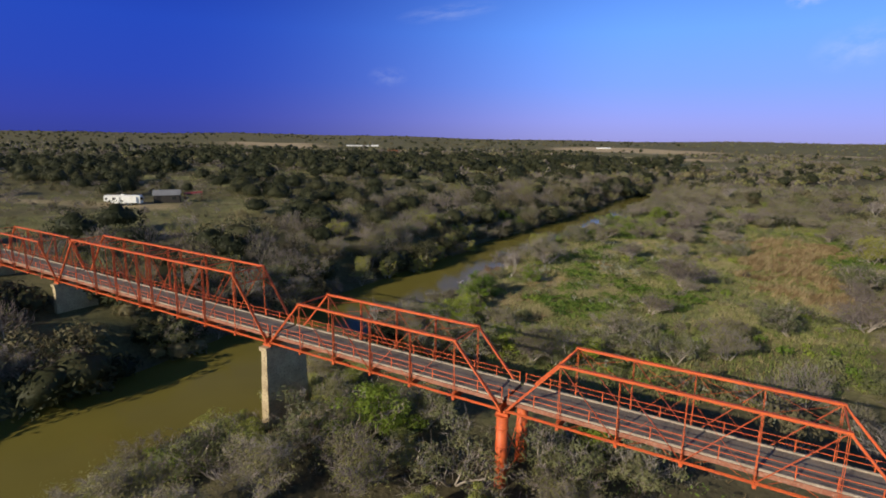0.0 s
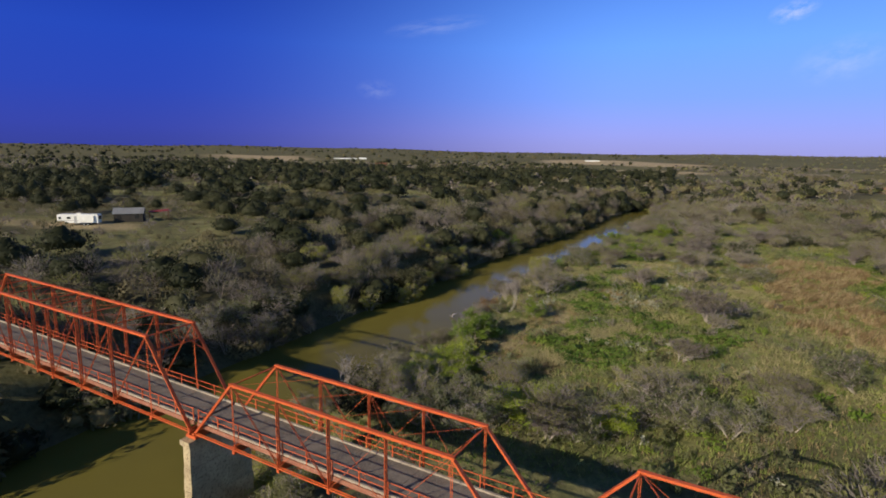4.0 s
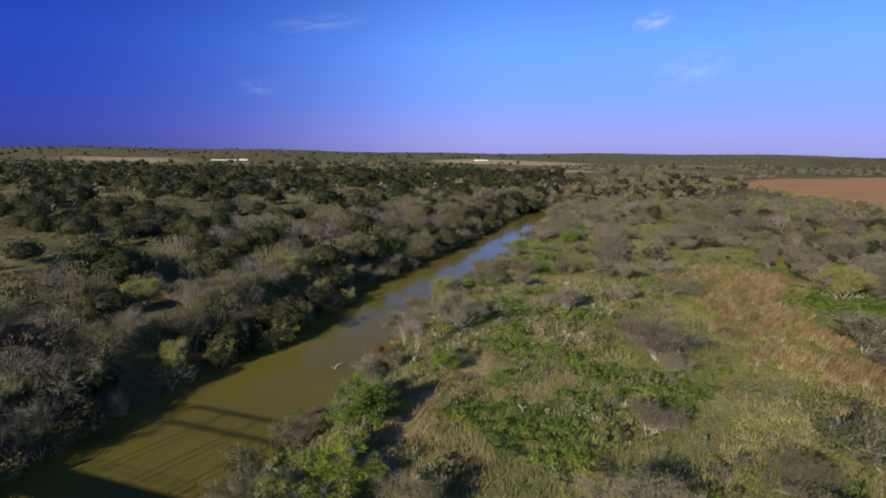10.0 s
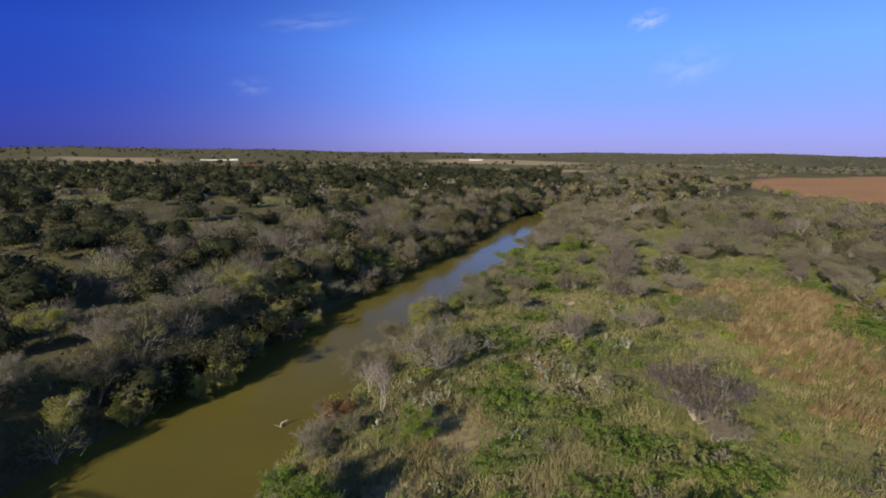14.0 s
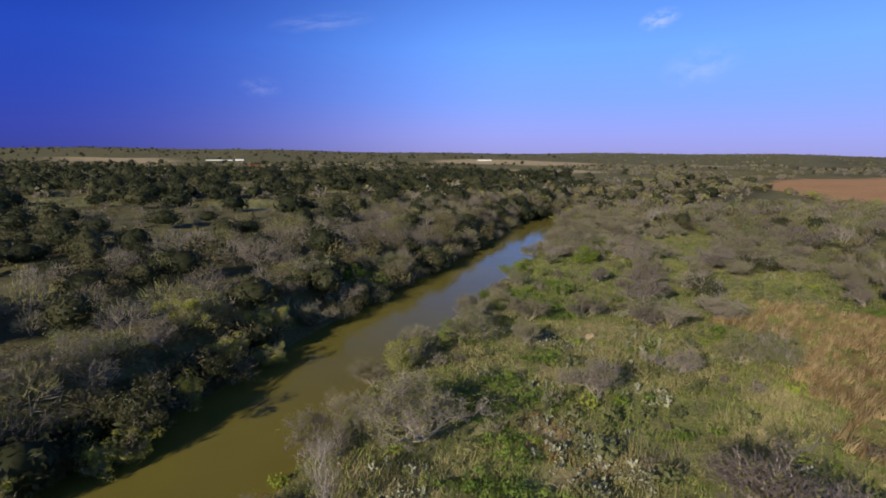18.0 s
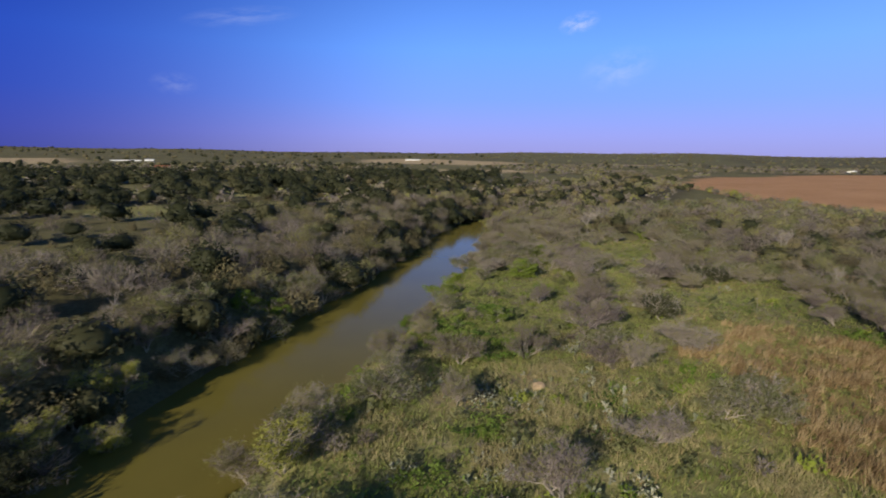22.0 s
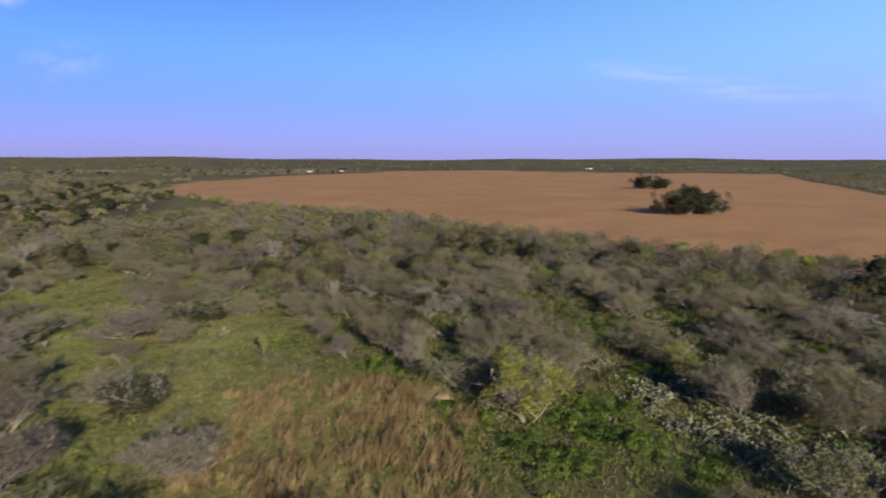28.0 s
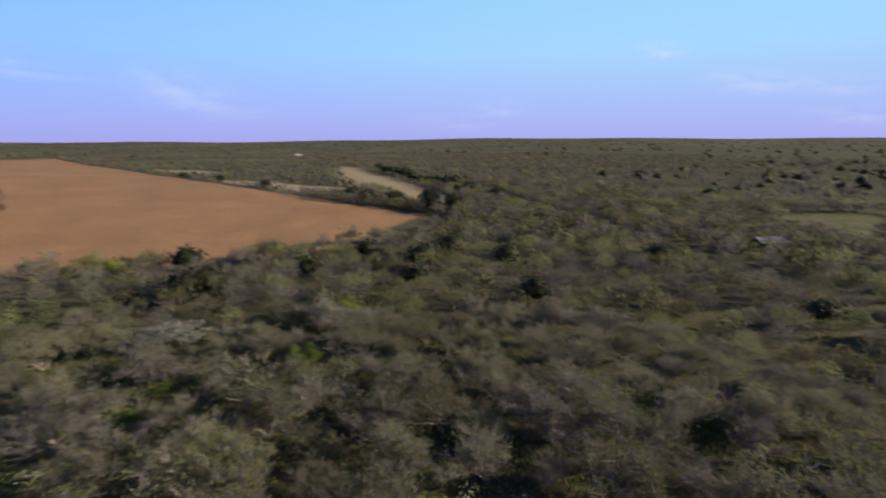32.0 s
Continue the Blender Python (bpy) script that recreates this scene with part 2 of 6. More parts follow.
M_RUBBER = surface("black_rubber", (0.02, 0.02, 0.02), (0.03, 0.03, 0.03), None, 2, 20, 0.9)

# river water: opaque silt, smooth skin
M_WATER, _n, _l, _b = material("silty_river_water", 0.09, 0, 0.28)
_co = _n.new("ShaderNodeTexCoord").outputs["Object"]
_w1, _w2 = noise_node(_n, _l, 0.05, 3, _co), noise_node(_n, _l, 1.1, 3, _co)
_l.new(ramp(_n, _l, _w1.outputs[0], [(0.3, (0.17, 0.147, 0.034)), (0.7, (0.142, 0.124, 0.030))]).outputs[0], _b.inputs["Base Color"])
bump(_n, _l, _b, _w2.outputs[0], 0.04, 0.02)
_b.inputs["IOR"].default_value = 1.22

# ---------------------------------------------------------------- terrain
RIVER = [(-330, -420, 16), (-200, -230, 14), (-95, -65, 12), (-60, -10, 10.5), (-39, 23, 9.6), (-31, 39.5, 9.4), (-25, 56, 9.4), (-12, 83, 9.4), (0, 110, 8.2),
         (9.6, 132, 8.0), (26, 160, 9.5), (40, 183, 9.5), (57, 215, 9.0), (71, 243, 8.8), (85, 274, 7.5), (99, 297, 6.6), (122, 319, 6.0), (162, 347, 6.5), (215, 397, 7), (268, 458, 8), (340, 540, 9), (560, 760, 10)]
WATER_Z = -5.8
FIELD = [(340, 487), (312, 410), (275, 322), (257, 217), (230, 160), (206, 84), (193, 17), (231, -46), (300, -42), (600, -36), (1120, -27), (1290, 560), (1040, 680), (515, 640)]


def river_gap(x, y):
    """Signed metres from the water's edge (negative in the water) and the side: +1 on the meadow's bank."""
    best, side = np.full(x.shape, 1e9), np.ones(x.shape)
    for (ax, ay, aw), (bx, by, bw) in zip(RIVER, RIVER[1:]):
        dx, dy = bx - ax, by - ay
        t = np.clip(((x - ax) * dx + (y - ay) * dy) / (dx * dx + dy * dy), 0, 1)
        g = np.hypot(x - ax - t * dx, y - ay - t * dy) - (aw + t * (bw - aw))
        s = np.where((x - ax) * dy - (y - ay) * dx > 0, 1.0, -1.0)
        near = g < best
        best, side = np.where(near, g, best), np.where(near, s, side)
    return best, side


def inside(poly, x, y):
    r = np.zeros(x.shape, bool)
    for (ax, ay), (bx, by) in zip(poly, poly[1:] + poly[:1]):
        if ay != by:
            r ^= ((ay > y) != (by > y)) & (x < (bx - ax) * (y - ay) / (by - ay) + ax)
    return r


def step(a, b, v):
    t = np.clip((v - a) / (b - a), 0, 1)
    return t * t * (3 - 2 * t)


_g = np.random.default_rng(11)
_WAVES = [(_g.uniform(0, 6.28), _g.uniform(0, 6.28), _g.uniform(0, 6.28), w) for w in (7, 11, 17, 26, 41, 70, 120)]


def ripple(x, y):
    return sum(np.sin((x * np.cos(a) + y * np.sin(a)) * 6.283 / w + b + 1.3 * np.sin((x * np.sin(a) - y * np.cos(a)) * 6.283 / (w * 1.7) + c)) * w ** 0.5
               for a, b, c, w in _WAVES) / 28


def height(x, y):
    x, y = np.asarray(x, float), np.asarray(y, float)
    g, side = river_gap(x, y)
    right = -1.5 + 0.45 * ripple(x, y)
    left = 0.3 + 2.2 * step(10, 70, g) + 0.6 * ripple(x, y)
    land = np.where(side > 0, right, left)
    bank = np.where(side > 0, step(-1.5, 9 + 8 * step(52, 34, y), g), step(-1.5, 13, g))
    z = -6.7 + (land + 6.7) * bank
    far = np.hypot(x - 20, y - 60)
    return z + 20 * step(1200, 4600, far) * (1 + 0.35 * np.sin(np.arctan2(y, x) * 7 + 1) + 0.2 * np.sin(np.arctan2(y, x) * 23)) + 2.5 * step(250, 1200, far) * ripple(x / 9, y / 9)


def ground_z(x, y):
    return float(height(np.array([x]), np.array([y]))[0])


def axis(lo, hi, fine, far):
    a = list(np.arange(lo, hi + 0.01, fine))
    for sgn, end in ((-1, lo), (1, hi)):
        v, s, more = end, fine, []
        while abs(v) < far:
            s *= 1.08
            v += sgn * s
            more.append(v)
        a = more[::-1] + a if sgn < 0 else a + more
    return np.array(a)


def mesh_of(name, verts, faces, mats=(), slots=None, smooth=False, tone=None):
    """A mesh from arrays: faces (n, 3) or (n, 4) or a list of both."""
    me = bpy.data.meshes.new(name)
    blocks = [np.asarray(f, np.int32) for f in (faces if isinstance(faces, list) else [faces]) if len(f)]
    loops = np.concatenate([f.ravel() for f in blocks])
    sizes = np.concatenate([np.full(len(f), f.shape[1], np.int32) for f in blocks])
    starts = np.concatenate([[0], np.cumsum(sizes)[:-1]]).astype(np.int32)
    me.vertices.add(len(verts))
    me.vertices.foreach_set("co", np.asarray(verts, np.float32).ravel())
    me.loops.add(len(loops))
    me.loops.foreach_set("vertex_index", loops)
    me.polygons.add(len(sizes))
    me.polygons.foreach_set("loop_start", starts)
    if slots is not None:
        me.polygons.foreach_set("material_index", np.asarray(slots, np.int32))
    for m in mats:
        me.materials.append(m)
    if smooth:
        me.polygons.foreach_set("use_smooth", np.ones(len(sizes), bool))
    if tone is not None:
        me.attributes.new("tone", "FLOAT", "POINT").data.foreach_set("value", np.asarray(tone, np.float32))
    me.update(calc_edges=True)
    return me


gx, gy = axis(-125, 265, 2.4, 4700), axis(-70, 300, 2.4, 4700)
GX, GY = np.meshgrid(gx, gy)
GZ = height(GX, GY)
_k = np.arange(len(gx) * len(gy)).reshape(len(gy), len(gx))
_f = np.stack([_k[:-1, :-1], _k[:-1, 1:], _k[1:, 1:], _k[1:, :-1]], -1).reshape(-1, 4)
g_me = mesh_of("ground", np.stack([GX, GY, GZ], -1).reshape(-1, 3), _f, smooth=True)
ground = tagged(new("ground", g_me), "flat grassy river land with a ploughed field", "ground", kind="structure")


def soft_zone(poly, x, y, wobble, w=10.0):
    """1 inside the outline, fading over a ragged edge."""
    a = np.zeros(x.shape)
    for dx, dy in ((0, 0), (w, 0), (-w, 0), (0, w), (0, -w)):
        a += inside(poly, x + dx * 0.5 + wobble, y + dy * 0.5 - wobble)
    return a / 5


_wob = 5 * ripple(GX * 3, GY * 3)
ORANGE = [(72, 129), (82, 135), (90, 137), (95, 128), (94, 119), (86, 110), (79, 105), (76, 96), (74, 84), (66, 64), (54, 68), (57, 84), (60, 100), (66, 113), (68, 122)]
PALES = ([(690, -58), (640, -92), (560, -88), (600, -54)], [(490, -48), (470, -58), (430, -76), (400, -68), (420, -50)], [(400, -52), (330, -54), (318, -72), (350, -84), (400, -74)],
         [(617, -231), (551, -213), (420, -158), (296, -104), (240, -78), (230, -60), (262, -64), (291, -74), (383, -107), (470, -146), (560, -198)])
zone_field = inside(FIELD, GX, GY).astype(float)
zone_orange = soft_zone(ORANGE, GX, GY, _wob, 14)
zone_pale = sum(soft_zone(p, GX, GY, _wob * 0.3, 6) for p in PALES)
_gap, _side = river_gap(GX, GY)
MEADOW = [(-25, 40), (30, 30), (48, 36), (62, 62), (84, 92), (95, 116), (106, 140), (124, 172), (132, 205), (110, 235), (90, 250), (60, 205), (36, 160), (16, 128), (4, 96), (-8, 78), (-17, 58)]
TRACK = [(-240, 168), (-170, 156), (-118, 150), (-92, 146), (-92, 136), (-118, 139), (-170, 144), (-240, 150)]
YARD = [(135, -110), (106, -90), (90, -110), (110, -170), (138, -150)]
meadow = soft_zone(MEADOW, GX, GY, _wob * 2.2, 26)
CLEARINGS = ((-34, 283, 12), (-62, 388, 14), (-98, 297, 18), (-60, 157, 5), (-22, 142, 7), (-2, 362, 11), (10, 310, 10), (-14, 266, 11), (-82, 530, 26), (45, 539, 14), (-103, 225, 12), (-104, 110, 14), (-90, 121, 14),
             (-85, 165, 12), (-106, 316, 16), (-40, 297, 13), (-3, 382, 12), (-67, 116, 8), (-70, 142, 9), (-173, 322, 18), (-139, 149, 13), (-161, 253, 16), (-77, 179, 8), (-52, 139, 7), (127, 743, 24), (178, 801, 26), (215, 757, 30), (-47, 556, 22))
GROVES = ((-270, 560, 36), (-161, 388, 20), (-286, 716, 26), (-250, 723, 22), (-140, 388, 20), (-171, 611, 28), (-109, 470, 24), (-80, 455, 7), (-137, 701, 24), (-56, 510, 15), (-25, 534, 18), (-81, 310, 15), (-63, 316, 15), (-22, 389, 15), (12, 421, 14),
          (28, 361, 13), (25, 727, 26), (75, 735, 24), (-28, 151, 8), (2, 141, 5), (-46, 168, 10), (-66, 179, 11), (-88, 203, 10), (-271, 317, 28), (-205, 283, 24), (-199, 312, 14), (-295, 518, 32), (-200, 432, 17), (-55, 184, 8), (-40, 154, 8), (60, 470, 30), (110, 560, 35), (-120, 250, 14), (-180, 220, 20))
FAR_PALES = ([(-520, 1120), (-300, 930), (-300, 1100), (-470, 1490), (-720, 1560)], [(150, 1150), (386, 960), (560, 1300), (430, 1720), (200, 1500)], [(140, 640), (300, 690), (330, 760), (240, 790), (150, 730)], [(560, 1130), (690, 990), (740, 1060), (600, 1220)])


def discs(rows, x, y):
    """1 inside ragged round patches, 0 outside."""
    f = np.zeros(np.shape(x))
    for a, b, r in rows:
        f = np.maximum(f, step(r * 1.25, r * 0.85, np.hypot((x - a) * 0.7, y - b) + 0.18 * r * np.sin(x / r * 3 + b) * np.sin(y / r * 2.6 + a)))
    return f


for p in FAR_PALES:
    zone_pale = np.maximum(zone_pale, soft_zone(p, GX, GY, 0, 40))
zone_pale = np.maximum(zone_pale, 0.6 * soft_zone(TRACK, GX, GY, _wob * 0.3, 6))
_cf = np.sin(GX / 71 + 1.7 * np.sin(GY / 113)) * np.sin(GY / 83 + 1.1 * np.sin(GX / 97))
_dist = np.hypot(GX, GY)
meadow = np.maximum(meadow, np.where((_side < 0) & (_gap > 8), np.maximum(0.2, np.where(GY > 200, 0.95, 0.6) * discs(CLEARINGS, GX, GY)), 0))
meadow = np.maximum(meadow, np.maximum(0.4 * soft_zone(YARD, GX, GY, _wob, 12), 0.34 * step(0.15, 0.45, _cf) * (_dist > 330) * ~((GY < 0) & (GX > 150) & (GX < 800))))
SAND = ((16.7, 80, 2.6), (30, 98, 2.2), (17, 84, 2.2), (7.5, 67, 3.2), (46, 125, 2.4), (54, 122, 1.8), (93.5, 115.5, 1.8), (10, 73, 2.8), (36, 122, 2.5), (4, 60, 2.5), (30, 90, 1.6))
for sx, sy, sr in SAND:
    zone_pale = np.maximum(zone_pale, 0.6 * step(sr + 2.2, sr - 0.6, np.hypot(GX - sx, GY - sy)))
for nm, z in (("field", zone_field), ("orange", zone_orange), ("pale", zone_pale), ("meadow", meadow)):
    g_me.attributes.new(nm, "FLOAT", "POINT").data.foreach_set("value", z.ravel().astype(np.float32))

M_GROUND, _n, _l, _b = material("ground_cover", 0.95, 0, 0.1)
_co = _n.new("ShaderNodeTexCoord").outputs["Object"]


def _mask(nm):
    a = _n.new("ShaderNodeAttribute")
    a.attribute_name = nm
    return a.outputs["Fac"]


_big, _mid, _fine = noise_node(_n, _l, 0.018, 6, _co, 0.65), noise_node(_n, _l, 0.13, 8, _co, 0.75), noise_node(_n, _l, 1.6, 5, _co, 0.7)
_scrub = ramp(_n, _l, _big.outputs[0], [(0.3, (0.085, 0.075, 0.045)), (0.5, (0.115, 0.103, 0.060)), (0.62, (0.14, 0.13, 0.066)), (0.75, (0.20, 0.17, 0.095))]).outputs[0]
_mead = ramp(_n, _l, _mid.outputs[0], [(0.30, (0.115, 0.132, 0.05)), (0.43, (0.20, 0.205, 0.08)), (0.55, (0.28, 0.27, 0.115)), (0.68, (0.44, 0.38, 0.215))]).outputs[0]
_oran = ramp(_n, _l, _mid.outputs[0], [(0.34, (0.14, 0.165, 0.055)), (0.47, (0.26, 0.21, 0.085)), (0.7, (0.40, 0.30, 0.14))]).outputs[0]
_soil = ramp(_n, _l, _big.outputs[0], [(0.3, (0.415, 0.228, 0.115)), (0.7, (0.51, 0.30, 0.155))]).outputs[0]
_straw = ramp(_n, _l, _mid.outputs[0], [(0.3, (0.40, 0.31, 0.18)), (0.7, (0.54, 0.43, 0.27))]).outputs[0]
_c = mix(_n, _l, _mask("meadow"), _scrub, _mead)
_c = mix(_n, _l, _mask("orange"), _c, _oran)
_c = mix(_n, _l, _mask("pale"), _c, _straw)
_c = mix(_n, _l, _mask("field"), _c, _soil)
_d = ramp(_n, _l, _fine.outputs[0], [(0.3, (0.55, 0.55, 0.55)), (0.6, (1.15, 1.15, 1.15))]).outputs[0]
_mm = _n.new("ShaderNodeMix")
_mm.data_type, _mm.blend_type = "RGBA", "MULTIPLY"
_mm.inputs[0].default_value = 0.8
_l.new(_c, _mm.inputs[6])
_l.new(_d, _mm.inputs[7])
_l.new(_mm.outputs[2], _b.inputs["Base Color"])
bump(_n, _l, _b, _fine.outputs[0], 0.7, 0.25)
g_me.materials.append(M_GROUND)

# water ribbon under the banks
wv, wf = [], []
for k, (x, y, w) in enumerate(RIVER):
    a, b = RIVER[max(k - 1, 0)], RIVER[min(k + 1, len(RIVER) - 1)]
    d = Vector((b[0] - a[0], b[1] - a[1])).normalized()
    wv += [(x - d.y * (w + 6), y + d.x * (w + 6), WATER_Z), (x + d.y * (w + 6), y - d.x * (w + 6), WATER_Z)]
    if k:
        wf.append((2 * k - 2, 2 * k - 1, 2 * k + 1, 2 * k))
water = tagged(new("river_water", mesh_of("river_water", wv, np.array(wf), [M_WATER])), "still olive-brown river between wooded banks", "river", kind="structure")


# ---------------------------------------------------------------- building helpers
class Shape:
    """Collects verts and faces of one part."""

    def __init__(self):
        self.v, self.f = [], []

    def hexa(self, pts):
        k = len(self.v)
        self.v += [tuple(p) for p in pts]
        self.f += [tuple(k + i for i in q) for q in ((0, 3, 2, 1), (4, 5, 6, 7), (0, 1, 5, 4), (1, 2, 6, 5), (2, 3, 7, 6), (3, 0, 4, 7))]
        return self

    def box(self, x0, y0, z0, x1, y1, z1):
        return self.hexa([(x0, y0, z0), (x1, y0, z0), (x1, y1, z0), (x0, y1, z0), (x0, y0, z1), (x1, y0, z1), (x1, y1, z1), (x0, y1, z1)])

    def beam(self, a, b, w, h, up=(0, 0, 1)):
        """A bar from a to b, w wide (level) and h deep."""
        a, b = Vector(a), Vector(b)
        d = (b - a).normalized()
        s = d.cross(Vector(up))
        s = (Vector((1, 0, 0)) if s.length < 1e-4 else s).normalized()
        u = s.cross(d).normalized()
        s, u = s * w / 2, u * h / 2
        return self.hexa([a - s - u, a + s - u, a + s + u, a - s + u, b - s - u, b + s - u, b + s + u, b - s + u])

    def tube(self, a, b, r0, r1, n=8, cap=True):
        a, b = Vector(a), Vector(b)
        d = (b - a).normalized()
        s = d.cross(Vector((0, 0, 1)) if abs(d.z) < 0.95 else Vector((1, 0, 0))).normalized()
        u = s.cross(d)
        k = len(self.v)
        for p, r in ((a, r0), (b, r1)):
            self.v += [tuple(p + (s * math.cos(6.2832 * i / n) + u * math.sin(6.2832 * i / n)) * r) for i in range(n)]
        self.f += [(k + i, k + (i + 1) % n, k + n + (i + 1) % n, k + n + i) for i in range(n)]
        if cap:
            self.f += [tuple(k + i for i in range(n))[::-1], tuple(k + n + i for i in range(n))]
        return self

    def mesh(self, name, mat):
        me = bpy.data.meshes.new(name)
        me.from_pydata(self.v, [], self.f)
        me.materials.append(mat)
        return me


def part(name, shape, mat, parent, label=""):
    ob = new(name, shape.mesh(name, mat) if isinstance(shape, Shape) else shape)
    ob.parent = parent
    return tagged(ob, label)


def thing(name, m, label, category, group="", kind=""):
    ob = new(name)
    ob.empty_display_size = 0.2
    ob.matrix_world = m
    return tagged(ob, label, category, group, kind)


# ---------------------------------------------------------------- the bridge
BR = Matrix.Rotation(radians(-27.6), 4, "Z")           # x along the deck, y across it
MID, HALF = 17.87, 2.02
CHORD_Z, DECK_Z = 4.95, 5.72


def bridge_pose(s):
    return BR @ Matrix.Translation((s, MID, 0))


def truss_span(name, s0, nodes, top, label, overhead):
    """One pin-connected span; nodes are the panel points along it, the first and last over the piers."""
    root = thing(name, bridge_pose(s0), label, "bridge", "bridge spans")
    n, L = len(nodes) - 1, nodes[-1]
    mid = L / 2
    for y in (-HALF, HALF):
        out = 1 if y > 0 else -1
        chord = Shape().beam((nodes[1] - 0.16, y, top), (nodes[-2] + 0.16, y, top), 0.21, 0.15)
        chord.box(nodes[1] - 0.1, y - 0.13, top + 0.077, nodes[-2] + 0.1, y + 0.13, top + 0.097)
        for a, b in zip(nodes[1:], nodes[2:-1]):       # lacing under the chord
            for k in range(8):
                xa, xb = a + (b - a) * k / 8, a + (b - a) * (k + 1) / 8
                sg = 1 if k % 2 else -1
                chord.beam((xa, y - 0.11 * sg, top - 0.095), (xb, y + 0.11 * sg, top - 0.095), 0.04, 0.015)
        part("top_chord", chord, M_PAINT, root)
        for x0, x1 in ((nodes[0] + 0.1, nodes[1]), (nodes[-1] - 0.1, nodes[-2])):
            post = Shape().beam((x0, y, CHORD_Z), (x1, y, top), 0.20, 0.15)
            post.beam((x0, y, CHORD_Z + 0.10), (x1, y, top + 0.10), 0.26, 0.02)
            part("end_post", post, M_PAINT, root)
            part("shoe", Shape().box(x0 - 0.28, y - 0.25, CHORD_Z - 0.35, x0 + 0.28, y + 0.25, CHORD_Z - 0.12).tube((x0, y - 0.22, CHORD_Z), (x0, y + 0.22, CHORD_Z), 0.11, 0.11, 8), M_PAINT, root)
        for a, b in zip(nodes, nodes[1:]):             # bottom chord eye-bars
            for o in (-0.09, 0.09):
                part("bottom_chord", Shape().beam((a, y + o, CHORD_Z), (b, y + o, CHORD_Z), 0.03, 0.095), M_PAINT, root)
        for k in range(1, n):
            x = nodes[k]
            v = Shape()
            if k in (1, n - 1):                        # hip hangers: a pair of rods
                for o in (-0.05, 0.05):
                    v.beam((x + o, y, CHORD_Z - 0.3), (x + o, y, top), 0.032, 0.032, (0, 1, 0))
            else:                                      # laced posts
                w = 0.09
                for o in (-w, w):
                    v.beam((x, y + o, CHORD_Z - 0.3), (x, y + o, top - 0.09), 0.035, 0.11, (0, 1, 0))
                q = 14
                for j in range(q):
                    za, zb = CHORD_Z + (top - CHORD_Z) * j / q, CHORD_Z + (top - CHORD_Z) * (j + 1) / q
                    sg = 1 if j % 2 else -1
                    v.beam((x - 0.05, y - w * sg, za), (x - 0.05, y + w * sg, zb), 0.03, 0.012, (1, 0, 0))
                    v.beam((x + 0.05, y + w * sg, za), (x + 0.05, y - w * sg, zb), 0.03, 0.012, (1, 0, 0))
            part("vertical_post", v, M_PAINT, root)
            part("gusset", Shape().box(x - 0.11, y - 0.13, CHORD_Z - 0.30, x + 0.11, y + 0.13, CHORD_Z - 0.07), M_PAINT, root)
        for k in range(1, n - 1):                      # diagonals run down towards the middle
            a, b = nodes[k], nodes[k + 1]
            c = (a + b) / 2
            if c < mid - 0.1:
                ends = [((a, top), (b, CHORD_Z), 0.052)]
            elif c > mid + 0.1:
                ends = [((b, top), (a, CHORD_Z), 0.052)]
            else:
                ends = [((a, top), (b, CHORD_Z), 0.028), ((b, top), (a, CHORD_Z), 0.028)]
            if abs(c - mid) < (b - a) * 1.1 and len(ends) == 1:
                (p, q, _) = ends[0]
                ends.append(((q[0], top), (p[0], CHORD_Z), 0.03))
            for p, q, w in ends:
                for o in ((-0.045, 0.045) if w > 0.05 else (0.0,)):
                    part("diagonal", Shape().beam((p[0], y + o, p[1]), (q[0], y + o, q[1]), 0.018, w, (0, 1, 0)), M_PAINT, root)
        # railing inside the truss
        ry = y - out * 0.30
        for z in (DECK_Z + 0.50, DECK_Z + 0.92):
            part("rail", Shape().beam((0.1, ry, z), (L - 0.1, ry, z), 0.035, 0.042), M_PAINT, root)
        k = max(2, round(L / 2.15))
        for j in range(k + 1):
            x = 0.15 + (L - 0.3) * j / k
            part("rail_post", Shape().box(x - 0.03, ry - 0.035, DECK_Z, x + 0.03, ry + 0.035, DECK_Z + 0.97), M_PAINT, root)
        part("curb", Shape().box(0.02, min(ry, ry - out * 0.15), DECK_Z - 0.02, L - 0.02, max(ry, ry - out * 0.15), DECK_Z + 0.13), M_CURB, root, "pale worn concrete curb")
        part("edge_stringer", Shape().box(0.05, ry + out * 0.02 - 0.06, DECK_Z - 0.34, L - 0.05, ry + out * 0.02 + 0.06, DECK_Z - 0.03), M_FASCIA, root, "faded pink-orange steel edge beam")
    for k in range(n + 1):                             # floor beams
        x = min(max(nodes[k], 0.25), L - 0.25)
        b = Shape().box(x - 0.03, -HALF + 0.1, CHORD_Z - 0.30, x + 0.03, HALF - 0.1, CHORD_Z + 0.22)
        b.box(x - 0.11, -HALF - 0.1, CHORD_Z + 0.22, x + 0.11, HALF - 0.1, CHORD_Z + 0.245).box(x - 0.11, -HALF + 0.1, CHORD_Z - 0.325, x + 0.11, HALF - 0.1, CHORD_Z - 0.30)
        part("floor_beam", b, M_PAINT, root)
    for y in (-1.1, -0.37, 0.37, 1.1):
        part("stringer", Shape().box(0.02, y - 0.05, CHORD_Z + 0.25, L - 0.02, y + 0.05, DECK_Z - 0.19), M_STEEL, root)
    w = HALF - 0.34
    count = max(3, round(L / 4.3))
    for k in range(count):                             # deck slabs, a hair's gap between
        a, b = L * k / count + 0.012, L * (k + 1) / count - 0.012
        part("deck_slab", Shape().box(a, -w, DECK_Z - 0.18, b, w, DECK_Z + 0.004 * (k % 3)), M_DECK, root, "weathered grey-brown concrete road deck")
